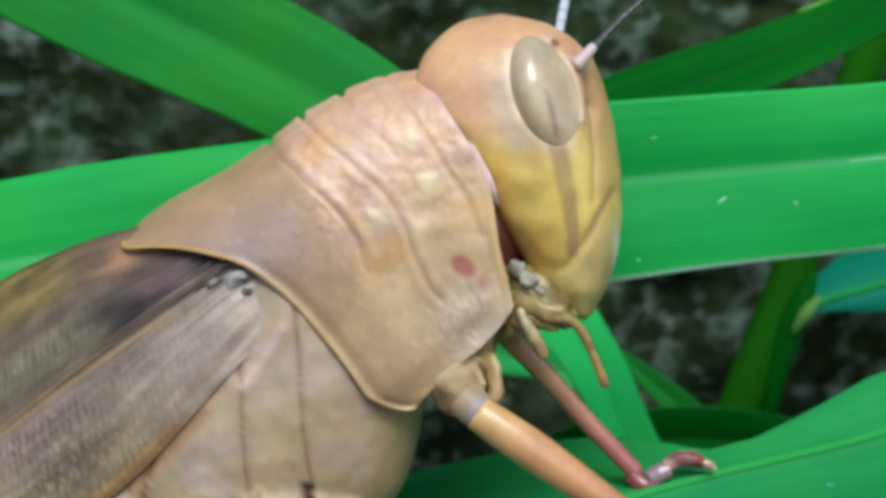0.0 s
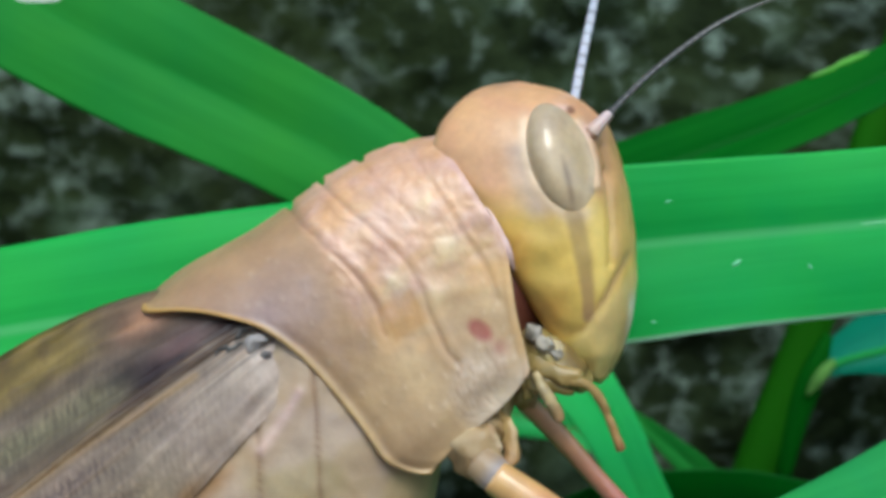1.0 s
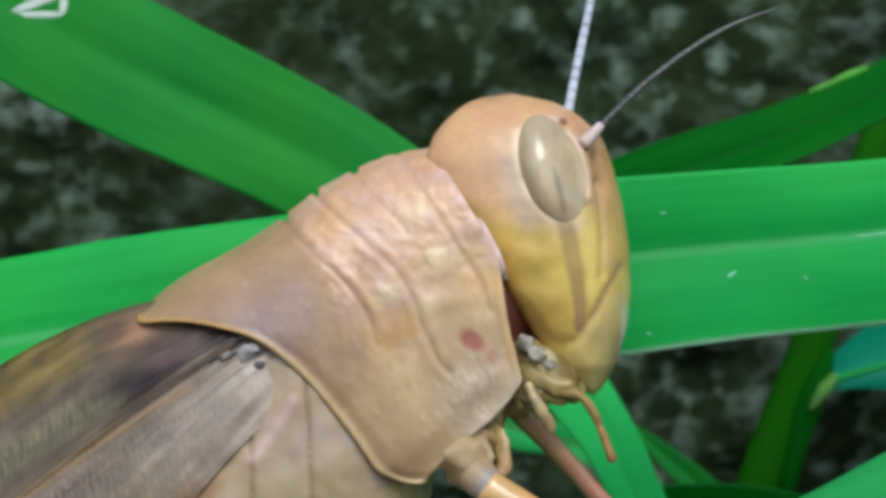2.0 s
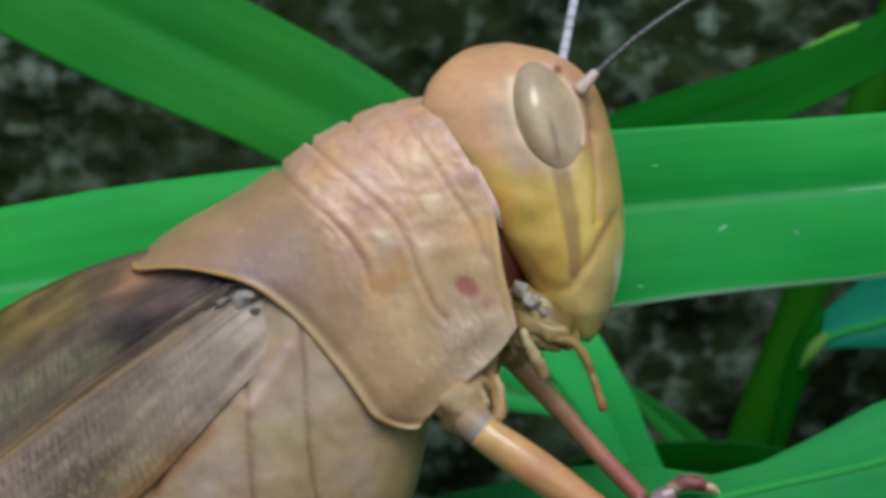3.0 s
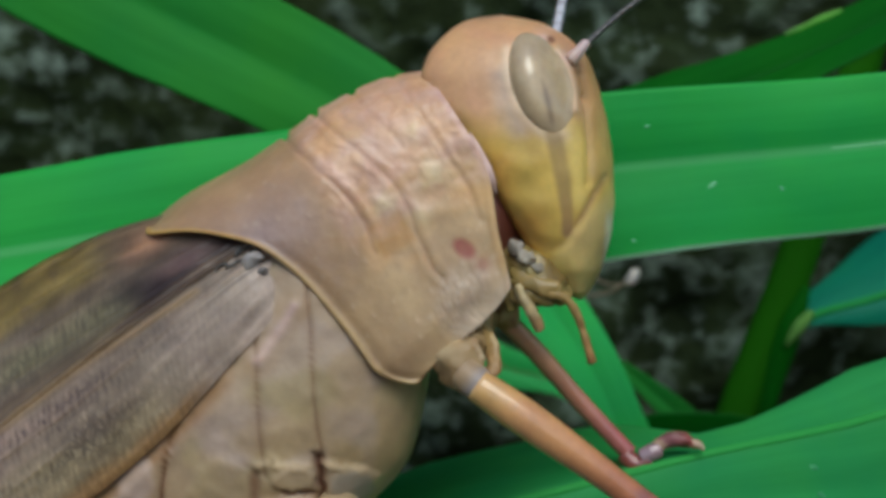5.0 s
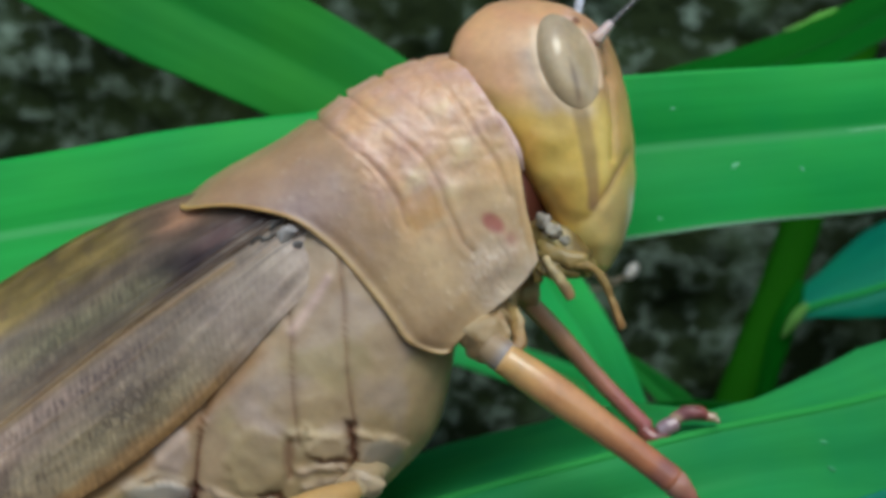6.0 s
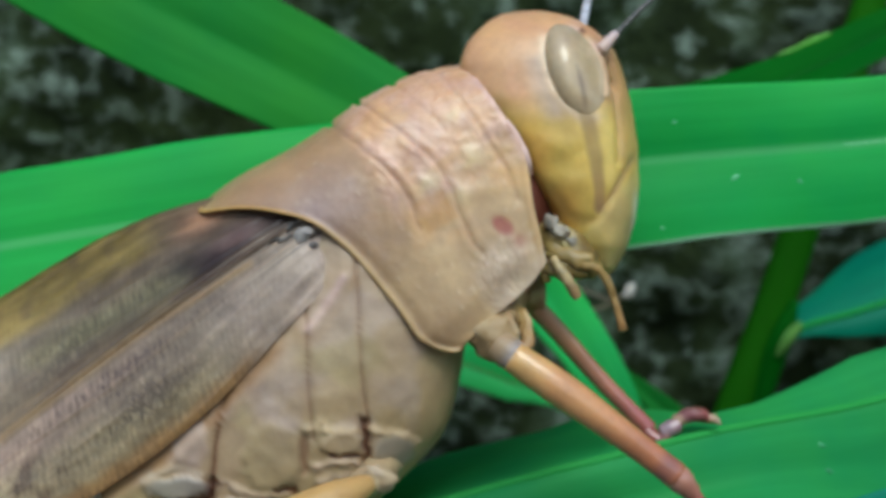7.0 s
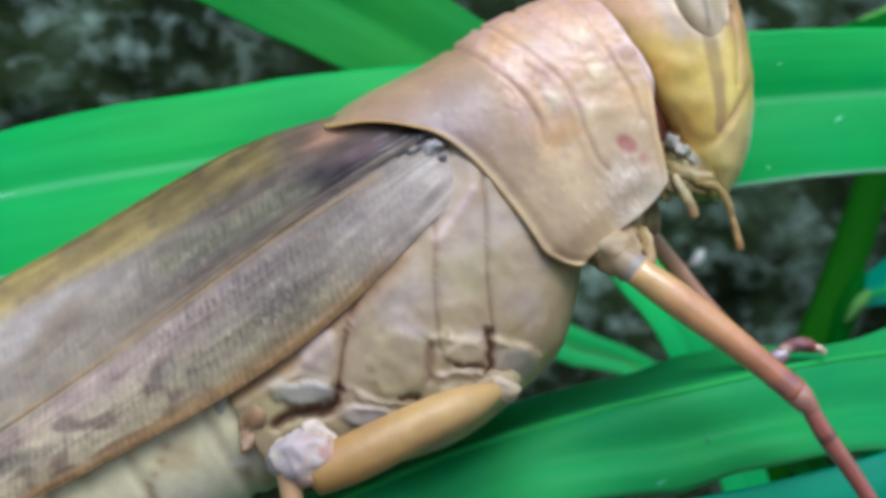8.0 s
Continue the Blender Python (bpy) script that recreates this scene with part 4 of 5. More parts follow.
pronotum()
HEAD = head()
eye(HEAD, -1)
eye(HEAD, 1)
scape(HEAD, R(5.72, 0.75, 3.55), R(6.4, 0.75, 4.3))
FEELER = antenna(HEAD, [R(6.4, 0.8, 4.25), R(7.75, 0.8, 5.6), R(9.1, 0.8, 6.7), R(11.1, 0.8, 8.0), R(13.2, 0.8, 8.85)], (0.085, 0.085, 0.085), (0.055, 0.05, 0.055), 0.66, 0.03)
scape(HEAD, R(5.3, 4.8, 4.4), R(5.5, 4.9, 5.2))
antenna(HEAD, [R(5.5, 4.9, 5.1), R(6.0, 5, 7.6), R(6.4, 5, 9.5), R(6.55, 5, 10.6), R(6.5, 5, 13), R(6.2, 5, 16)], (0.60, 0.64, 0.74), (0.30, 0.30, 0.36))
PALPS = [palp(HEAD, "palp", [R(4.2, -0.2, -5.45), R(4.8, -0.3, -5.8), R(5.4, -0.35, -6.0), R(5.82, -0.3, -6.4), R(6.2, -0.2, -7.1), R(6.52, -0.1, -7.9), R(6.76, 0, -8.5)], [0.24, 0.23, 0.2, 0.17, 0.15, 0.17, 0.18], (0.37, 0.25, 0.09), R(4.2, -0.2, -5.45)),
         palp(HEAD, "palp", [R(3.5, 0.0, -5.6), R(3.8, -0.25, -6.2), R(4.15, -0.25, -6.8), R(4.4, -0.1, -7.35)], [0.2, 0.24, 0.25, 0.2], (0.42, 0.33, 0.17), R(3.5, 0.0, -5.6))]


def jaw():
    # shade among the mouthparts is put into their darkened olive colours
    v, f, p = ball(R(4.3, 1.2, -5.2), (1.75, 1.4, 1.0), (0, 38, 0))
    tone = smooth(-0.4, 0.4, fuzz(v, 0.5, 4) + 0.3 * np.sin(p[:, 0] * 5))
    part("labium", crumple(v, 0.7, 0.22, 5), f, HEAD_SKIN, HEAD, "olive-yellow mouthparts", lerp((0.32, 0.25, 0.085), (0.17, 0.115, 0.04), tone))
    for x, y, z, r, tone in ((3.5, 0.0, -4.1, 0.30, 0.25), (3.85, -0.2, -4.5, 0.30, 0.33), (4.25, -0.1, -4.85, 0.2, 0.24)):
        v, f, p = ball(R(x, y, z), (r * 1.3, r * 0.6, r), (0, 40, 0), 16, 20)
        part("jaw_hinge", crumple(crumple(v, 0.4, 0.2, x), 0.2, 0.06, z), f, HEAD_SKIN, HEAD, "whitish jaw hinge", (tone, tone * 0.9, tone * 0.72))
    v, f, q = tube([R(3.3, 0.3, -4.9), R(4.0, -0.15, -5.45), R(4.9, -0.3, -5.75), R(5.6, 0.0, -6.15)], [0.26, 0.36, 0.32, 0.18], 20, 0.7, 36)
    part("maxilla", crumple(v, 0.6, 0.14), f, HEAD_SKIN, HEAD, "olive-tan maxilla", lerp((0.24, 0.18, 0.06), (0.33, 0.23, 0.085), smooth(-0.3, 0.3, fuzz(v, 0.4, 8)) * 0.5 + 0.5 * q))
    for pts, r, tone in (([R(3.3, 0.2, -5.3), R(4.0, -0.05, -5.95), R(4.9, 0.0, -6.35)], 0.25, (0.22, 0.165, 0.05)), ([R(3.1, 0.4, -5.6), R(3.6, 0.2, -6.2), R(4.3, 0.3, -6.65)], 0.22, (0.30, 0.235, 0.085))):
        v, f, q = tube(pts, [r * 0.8, r, r * 0.5], 14, 0.8, 24)
        part("galea", crumple(v, 0.4, 0.1, r), f, HEAD_SKIN, HEAD, "olive lobe of the maxilla", lerp(tone, np.array(tone) * 0.55, smooth(-0.2, 0.3, fuzz(v, 0.3, 5))))
    v, f, q = tube([R(2.9, 0.9, -5.3), R(3.15, 0.5, -6.0), R(3.3, 0.5, -6.6)], [0.22, 0.26, 0.18], 14, 0.8, 24)
    part("lacinia", crumple(v, 0.4, 0.1), f, HEAD_SKIN, HEAD, "dark olive finger of the lower lip", (0.24, 0.19, 0.06))
    v, f, q = tube([R(1.66, 0.1, 0.7), R(1.95, -0.2, 0.1), R(2.25, -0.3, -0.52), R(2.52, -0.2, -1.2), R(2.7, 0.1, -1.7)], [0.05, 0.12, 0.15, 0.13, 0.05], 14, 0.6, 40)
    part("collar", crumple(v, 0.5, 0.07), f, BODY_SKIN, hopper, "lilac-pink fold of the neck", (0.62, 0.45, 0.42))
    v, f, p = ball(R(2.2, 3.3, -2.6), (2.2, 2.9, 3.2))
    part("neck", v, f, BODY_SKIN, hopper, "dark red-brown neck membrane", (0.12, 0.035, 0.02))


jaw()


def loft(stations, power, nu=90, na=96):
    """A closed body along s: rows of (s, top, bottom, half width)."""
    st = np.array(stations, float)
    s = np.linspace(st[0, 0], st[-1, 0], nu)
    top, low, half = (spline(st[:, 0], st[:, i])(s) for i in (1, 2, 3))
    a = np.linspace(0, 2 * np.pi, na, endpoint=False)
    ca, sa = np.cos(a), np.sin(a)
    h = (top + low)[:, None] / 2 + (top - low)[:, None] / 2 * (np.sign(ca) * np.abs(ca) ** power)[None, :]
    w = half[:, None] * (np.sign(sa) * np.abs(sa) ** power)[None, :]
    return np.tile(s[:, None], (1, na)), h, w


def closed(grid):
    nu, na, _ = grid.shape
    v = grid.reshape(-1, 3)
    n = len(v)
    v = np.concatenate([v, grid[0].mean(0, keepdims=True), grid[-1].mean(0, keepdims=True)])
    f = sheet_faces(nu, na, wrap=True)
    for j in range(na):
        f.append((n, (j + 1) % na, j))
        f.append((n + 1, (nu - 1) * na + j, (nu - 1) * na + (j + 1) % na))
    return v, f


def axes(x, z):
    """A place in the plan as the insect's forward and up."""
    x, z = x + 1.8, z + 2.5
    return x * CT + z * ST, -x * ST + z * CT


def thorax():
    """Side plates parted by seams; below them the rims, plates and skin folds of the leg sockets."""
    s, h, w = loft([(-0.6, 1.0, -4.6, 2.6), (-1.4, 2.0, -6.1, 3.6), (-2.6, 2.6, -7.7, 4.05), (-4.2, 2.8, -9.3, 4.38), (-6.2, 2.9, -10.1, 4.48), (-9, 2.9, -10.7, 4.45), (-12, 2.8, -10.6, 4.3), (-15, 2.6, -9.8, 4.1), (-18, 2.4, -9.2, 3.9)], 0.78, 260, 340)
    grid = body(s, h, w)
    flat = grid.reshape(-1, 3)
    n1, n2, n3 = (fuzz(flat, q, k).reshape(s.shape) for q, k in ((0.9, 7), (0.5, 11), (0.25, 17)))
    jx, jz = s + 0.16 * n2 + 0.07 * n3, h + 0.18 * n1 + 0.07 * n3
    seams = [near_line(s + 0.04 * n1, h, q) for q in ([(-3.4, 0.4), (-5.06, -3.0), (-6.2, -5.2), (-7.05, -7.3)], [(-6.3, -0.4), (-7.3, -2.6), (-8.3, -4.4), (-9.3, -6.6)], [(-10, -0.6), (-11.3, -2.9), (-12.6, -4.4), (-13.7, -5.9)])]
    c = lerp((0.42, 0.325, 0.2), (0.46, 0.365, 0.26), smooth(-7.5, -2.0, h))
    c = lerp(c, (0.43, 0.33, 0.18), smooth(-6.5, -9.0, h))
    c = lerp(c, (0.52, 0.43, 0.38), 0.6 * bell(near_line(s, h, [(-9, -3.2), (-10.6, -5.6)]), 0.9) * smooth(-0.4, 0.4, n1 + 0.2))
    out = 0.06 * n1 + 0.025 * n2
    c = lerp(c, (0.47, 0.40, 0.39), 0.4 * smooth(0.0, 0.4, fuzz(flat, 1.7, 71).reshape(s.shape)))
    c = lerp(c, (0.43, 0.37, 0.19), 0.5 * smooth(0.0, 0.4, fuzz(flat, 2.0, 83).reshape(s.shape)))
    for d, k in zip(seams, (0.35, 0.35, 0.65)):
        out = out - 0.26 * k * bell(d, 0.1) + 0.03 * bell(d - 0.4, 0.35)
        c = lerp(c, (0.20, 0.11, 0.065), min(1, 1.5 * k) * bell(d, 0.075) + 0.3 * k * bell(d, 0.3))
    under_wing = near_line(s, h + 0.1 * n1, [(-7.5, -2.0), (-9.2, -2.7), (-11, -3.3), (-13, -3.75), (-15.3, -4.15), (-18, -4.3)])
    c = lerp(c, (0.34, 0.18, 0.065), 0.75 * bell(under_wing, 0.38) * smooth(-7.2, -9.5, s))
    out = out + 0.14 * bell(near_line(s, h, [(-7.5, -2.5), (-11, -3.75), (-15.3, -4.6), (-18, -4.75)]), 0.3) * smooth(-8.5, -10.5, s)
    fold = near_line(s, h, [(-4.9, -1.4), (-5.8, -1.9), (-7.2, -2.55)])
    out = out + 0.07 * bell(fold, 0.25)
    # the pink highlight along the fold is painted into its colour
    c = lerp(c, (0.64, 0.48, 0.47), 0.75 * bell(fold, 0.2))
    c = lerp(c, (0.4, 0.24, 0.12), 0.2 * bell(fold - 0.45, 0.25))
    # plates: (x, z, reach along x, reach along z, height, colour)
    for x, z, rx, rz, up, col in ((-5.4, -13.1, 0.9, 0.5, 0.16, (0.38, 0.3, 0.18)), (-3.1, -13.5, 0.95, 0.75, 0.16, (0.36, 0.34, 0.29)), (-12.1, -14.9, 1.4, 0.55, 0.22, (0.27, 0.28, 0.28)), (-9.4, -15.8, 1.2, 0.5, 0.15, (0.45, 0.4, 0.38)), (-8.2, -13.6, 1.3, 1.5, 0.12, (0.44, 0.36, 0.21)), (-11.6, -13.0, 0.8, 1.0, 0.1, (0.52, 0.42, 0.38))):
        ps, ph = axes(x, z)
        dx, dz = (jx - ps) * CT - (jz - ph) * ST, (jx - ps) * ST + (jz - ph) * CT
        m = smooth(1.15, 0.75, np.hypot(dx / rx, dz / rz))
        out = out + up * m
        c = lerp(c, col, 0.75 * m)
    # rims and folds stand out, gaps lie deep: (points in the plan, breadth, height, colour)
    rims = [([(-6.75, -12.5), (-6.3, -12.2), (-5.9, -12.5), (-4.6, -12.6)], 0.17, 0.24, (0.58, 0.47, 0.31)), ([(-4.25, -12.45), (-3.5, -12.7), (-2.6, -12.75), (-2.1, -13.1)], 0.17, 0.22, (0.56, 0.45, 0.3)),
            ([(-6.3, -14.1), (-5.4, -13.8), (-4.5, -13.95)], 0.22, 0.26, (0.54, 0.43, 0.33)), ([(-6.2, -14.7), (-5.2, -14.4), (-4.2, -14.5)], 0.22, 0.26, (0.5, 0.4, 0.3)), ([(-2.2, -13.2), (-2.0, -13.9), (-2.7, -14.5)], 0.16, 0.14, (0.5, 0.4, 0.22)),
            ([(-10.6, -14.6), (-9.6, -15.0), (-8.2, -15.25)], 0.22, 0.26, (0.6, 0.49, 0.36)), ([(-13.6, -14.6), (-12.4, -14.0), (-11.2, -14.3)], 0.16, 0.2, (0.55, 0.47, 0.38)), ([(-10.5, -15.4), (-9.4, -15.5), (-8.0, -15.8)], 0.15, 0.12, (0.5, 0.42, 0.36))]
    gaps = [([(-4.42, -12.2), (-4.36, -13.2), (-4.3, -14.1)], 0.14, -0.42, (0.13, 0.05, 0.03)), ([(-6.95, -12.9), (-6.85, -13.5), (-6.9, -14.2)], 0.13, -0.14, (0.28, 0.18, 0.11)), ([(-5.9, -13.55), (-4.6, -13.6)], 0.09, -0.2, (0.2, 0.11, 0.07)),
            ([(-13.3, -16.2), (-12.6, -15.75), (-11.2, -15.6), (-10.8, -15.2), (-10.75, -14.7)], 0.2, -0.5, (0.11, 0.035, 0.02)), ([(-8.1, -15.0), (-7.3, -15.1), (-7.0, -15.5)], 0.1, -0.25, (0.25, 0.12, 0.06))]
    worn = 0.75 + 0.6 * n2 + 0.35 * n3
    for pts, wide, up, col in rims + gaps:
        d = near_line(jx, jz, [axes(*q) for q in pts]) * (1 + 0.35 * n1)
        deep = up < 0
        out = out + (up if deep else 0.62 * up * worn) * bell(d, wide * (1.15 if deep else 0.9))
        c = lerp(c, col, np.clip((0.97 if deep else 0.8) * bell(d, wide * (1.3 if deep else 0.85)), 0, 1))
    side = np.sign(w) * smooth(0.5, 2.5, np.abs(w))
    grid[..., 1] += out * side
    c = c * np.array((0.87, 0.82, 0.75))
    v, f = closed(grid)
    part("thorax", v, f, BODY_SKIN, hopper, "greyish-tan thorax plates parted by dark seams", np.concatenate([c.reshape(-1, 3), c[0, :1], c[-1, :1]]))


def abdomen():
    s, h, w = loft([(-16, 2.2, -8.6, 3.6), (-22, 2.0, -8.6, 3.8), (-30, 1.6, -7.6, 3.5), (-38, 1.0, -5.8, 2.7), (-44, 0.2, -3.6, 1.4), (-46, -0.6, -2.2, 0.3)], 0.9, 220, 80)
    ring = (s + 16) % 3.6
    rad = 1 - 0.035 * bell(ring - 0.3, 0.3)
    grid = body(s, -3 + (h + 3) * rad, w * rad)
    c = lerp((0.68, 0.59, 0.36), (0.46, 0.36, 0.22), 0.6 * bell(ring - 0.3, 0.25))
    c = lerp(c, (0.5, 0.47, 0.36), smooth(-5, -7.5, h) * 0.6)
    flat = grid.reshape(-1, 3)
    n1 = fuzz(flat, 1.4, 15).reshape(s.shape)
    c = lerp(c, (0.42, 0.30, 0.15), 0.6 * smooth(0.05, 0.45, n1))
    for pts, col in (([(-16.6, -4.4), (-18.2, -6.0), (-18.9, -7.6)], (0.30, 0.17, 0.08)), ([(-17.2, -5.4), (-18.0, -6.4)], (0.74, 0.68, 0.56)), ([(-19.2, -6.9), (-17.6, -7.2), (-16.4, -6.6)], (0.74, 0.68, 0.58)), ([(-21.0, -4.6), (-22.6, -5.8), (-23.2, -7.4)], (0.34, 0.22, 0.12))):
        c = lerp(c, col, 0.75 * bell(near_line(s + 0.2 * n1, h, pts), 0.14))
    v, f = closed(grid)
    part("abdomen", v, f, BODY_SKIN, hopper, "pale yellow ringed abdomen", np.concatenate([c.reshape(-1, 3), c[0, :1], c[-1, :1]]))


def forewing(side):
    """Leathery wing folded like a roof: flat back field, a raised fold of veins, net-veined side field."""
    nu, nv = 300, 170
    s = np.linspace(-3.4, -50, nu)
    back = spline([-50, -40, -27, -20, -10, -7, -5, -3.4], [3.4, 4.6, 5.3, 5.4, 5.2, 4.4, 3.9, 3.6])(s)
    ridge = spline([-50, -40, -27, -18, -10, -6, -3.4], [-1.6, -1.4, -0.85, 0.35, 1.4, 1.75, 1.9])(s)
    low = spline([-50, -40, -27, -21, -15.3, -11, -7.5, -4.4, -3.4], [-2.4, -3.6, -4.05, -4.15, -3.9, -3.05, -1.92, -1.05, -0.7])(s)
    k = np.linspace(0, 1, nv)
    up = np.clip(k / 0.5, 0, 1)[None, :]
    dn = np.clip((k - 0.5) / 0.5, 0, 1)[None, :]
    h = back[:, None] * (1 - up ** 1.15) + ridge[:, None] * up ** 1.15 + (low - ridge)[:, None] * dn
    tip = smooth(-50, -38, s)[:, None]
    neck = (0.93 + 0.07 * smooth(-4, -8, s) - 0.09 * smooth(-6.0, -4.6, s))[:, None]
    w = (0.15 + 3.75 * up ** (0.85 - 0.4 * smooth(-11, -6.5, s)[:, None]) + 0.75 * np.sin(dn * np.pi * 0.67)) * (0.45 + 0.55 * tip) * neck
    S, K = s[:, None] + 0 * h, k[None, :] + 0 * h
    rnd = lambda a, b, seed: fuzz(np.stack([S.ravel() / a, K.ravel() * b, 0 * S.ravel()], 1), 1.0, seed).reshape(h.shape)
    n1, n2, n3 = rnd(5.0, 7.0, 3), rnd(1.6, 22.0, 6), rnd(0.8, 10.0, 9)
    out, vein = 0 * h, 0 * h
    # veins: (place at the base, place at the tip, height, breadth)
    for q0, q1, a, wd in ((0.03, 0.05, 0.08, 0.012), (0.22, 0.16, 0.05, 0.008), (0.36, 0.27, 0.04, 0.007), (0.44, 0.39, 0.05, 0.007), (0.495, 0.46, 0.12, 0.011), (0.525, 0.50, 0.17, 0.011), (0.56, 0.53, 0.07, 0.008), (0.64, 0.62, 0.08, 0.009), (0.72, 0.80, 0.04, 0.008), (0.97, 0.97, 0.05, 0.018)):
        at = q0 + (q1 - q0) * smooth(-3.4, -26, s) + 0.007 * np.sin(s / 3.1 + q0 * 40)
        fade = 0.55 + 0.45 * rnd(4.0, 0.0, q0 * 50)
        b = bell(K - at[:, None], wd) * np.clip(fade, 0.1, 1)
        out = out + a * b
        vein = np.maximum(vein, b * min(a * 7, 0.8))
    out = out + 0.03 * n2 + 0.05 * n3 * bell(K - 0.3, 0.3)
    grid = body(S, h, side * (w + out))
    grid = grid + body(0, 1, 0) * (out * (1 - dn) * 0.4)[..., None]
    c = lerp((0.27, 0.185, 0.115), (0.33, 0.26, 0.19), smooth(-0.3, 0.4, n1))
    c = lerp(c, (0.36, 0.24, 0.06), 0.85 * smooth(0.24, 0.07, K + 0.06 * n1) * smooth(-9, -14, S) * (0.7 + 0.3 * n3))
    c = lerp(c, (0.15, 0.09, 0.04), 0.5 * smooth(0.05, 0.01, K))
    c = lerp(c, (0.52, 0.49, 0.50), 0.85 * smooth(-13, -23, S) * bell(K - 0.27 - 0.03 * n1, 0.13) * smooth(-0.5, 0.2, n1 + 0.3))
    c = lerp(c, (0.16, 0.10, 0.07), 0.6 * smooth(0.1, 0.5, n2) * smooth(0.3, 0.42, K) * smooth(0.56, 0.5, K))
    c = lerp(c, (0.38, 0.30, 0.25), 0.75 * smooth(0.5, 0.56, K))
    c = lerp(c, (0.46, 0.29, 0.25), 0.6 * smooth(0.52, 0.6, K) * smooth(0.85, 0.7, K) * smooth(-14, -22, S))
    c = lerp(c, (0.44, 0.35, 0.18), 0.45 * smooth(0.72, 0.88, K + 0.05 * n1))
    c = lerp(c, (0.46, 0.42, 0.2), 0.6 * smooth(0.1, 0.5, n1) * bell(K - 0.36, 0.1) * smooth(-10, -12, S))
    c = lerp(c, (0.45, 0.29, 0.10), (0.3 + 0.4 * smooth(-9, -15, S)) * smooth(0.78, 0.92, K + 0.06 * n3 + 0.04 * n1))
    c = lerp(c, (0.18, 0.11, 0.11), (0.45 + 0.35 * smooth(-19, -25, S)) * smooth(0.1, 0.5, n1) * smooth(0.55, 0.62, K))
    c = lerp(c, (0.05, 0.028, 0.025), 0.9 * bell(np.hypot((S + 9.6 - 16 * (K - 0.4)) / 1.5, (K - 0.40) / 0.07), 1.0))
    c = lerp(c, (0.14, 0.07, 0.08), 0.75 * bell(np.hypot((S + 7.2) / 2.4, (K - 0.36) / 0.14), 1.0))
    c = lerp(c, (0.46, 0.21, 0.09), 0.75 * bell(np.hypot((S + 9.2) / 1.4, (K - 0.08) / 0.1), 1.0))
    c = lerp(c, (0.46, 0.40, 0.39), 0.65 * bell(np.hypot((S + 5.6) / 2.0, (K - 0.74) / 0.2), 1.0))
    c = lerp(c, (0.66, 0.45, 0.44), 0.9 * smooth(0.90, 0.96, K) * smooth(-8.2, -6.8, S))
    c = lerp(c, (0.43, 0.25, 0.1), 0.8 * bell(K - 0.88, 0.035) * smooth(-8.6, -7.2, S))
    c = lerp(c, (0.44, 0.31, 0.2), np.clip(vein, 0, 0.8))
    fan = smooth(-12, -5.5, S) * smooth(0.40, 0.46, K) * smooth(0.80, 0.66, K)
    wavy = np.sin(K * 78 + 2.0 * n1 + 0.12 * S)
    c = lerp(c, (0.14, 0.10, 0.085), 0.6 * fan * smooth(0.35, 0.9, wavy))
    c = lerp(c, (0.52, 0.43, 0.34), 0.5 * fan * smooth(0.3, 0.9, -wavy))
    streak = near_line(S + 0.25 * n2, h + 0.1 * n3, [(-10.4, 1.5), (-8.6, 2.0), (-7.2, 2.15), (-5.2, 2.1)])
    c = lerp(c, (0.15, 0.06, 0.065), 0.65 * np.clip(bell(streak, 0.38) * (0.85 + 0.4 * n3), 0, 1))
    c = lerp(c, (0.025, 0.014, 0.014), 0.95 * np.clip(bell(np.hypot((S + 9.3 + 0.5 * n2) / 1.0, (h - 1.85 - 0.1 * (S + 9.5) + 0.12 * n3) / 0.45), 1.0) + bell(np.hypot((S + 5.6) / 0.8, (h - 2.2) / 0.35), 1.0), 0, 1))
    c = c * (0.37 + 0.18 * smooth(-0.3, 0.5, n2) + 0.34 * smooth(-15, -25, S) + 0.14 * smooth(0.5, 0.56, K))[..., None] * np.array((0.98, 1.0, 0.92))
    # stains of the folded wing: gold upper margin, tan main vein, rosy and olive bands, rusty lower margin
    stain = lambda c, hue, k, gain=1.0: lerp(c, gain * c.mean(-1, keepdims=True) * np.array(hue) / np.mean(hue), np.clip(k, 0, 1))
    c = stain(c, (0.49, 0.36, 0.25), 0.5 * np.ones_like(h), 1.02)
    c = stain(c, (0.50, 0.36, 0.10), 0.85 * smooth(3.2, 4.1, h + 0.5 * n1) * smooth(-10, -12.5, S), 1.1)
    c = stain(c, (0.36, 0.25, 0.12), 0.6 * smooth(0.0, 0.4, n3) * smooth(3.0, 3.8, h) * smooth(-9, -12, S), 0.65)
    c = lerp(c, (0.52, 0.23, 0.09), 0.85 * bell(np.hypot((S + 8.8 + 0.4 * n2) / 1.1, (h - 3.9) / 0.5), 1.0))
    c = stain(c, (0.44, 0.41, 0.22), 0.6 * bell(h - 1.95 - 0.2 * n1, 0.5) * smooth(-9.8, -11, S) * smooth(-19, -15, S), 1.12)
    c = stain(c, (0.48, 0.34, 0.27), 0.8 * bell(near_line(S, h, [(-12, 0.0), (-14.1, -0.15), (-17.7, -0.3), (-24, -1.4)]), 0.55) * smooth(-11.5, -15, S), 1.12)
    c = stain(c, (0.44, 0.35, 0.21), 0.8 * smooth(-1.3, -2.2, h + 0.3 * n1) * smooth(-9.5, -12, S), 1.1)
    c = stain(c, (0.46, 0.375, 0.30), 0.8 * smooth(0.58, 0.72, K) * smooth(-13, -8, S), 1.65)
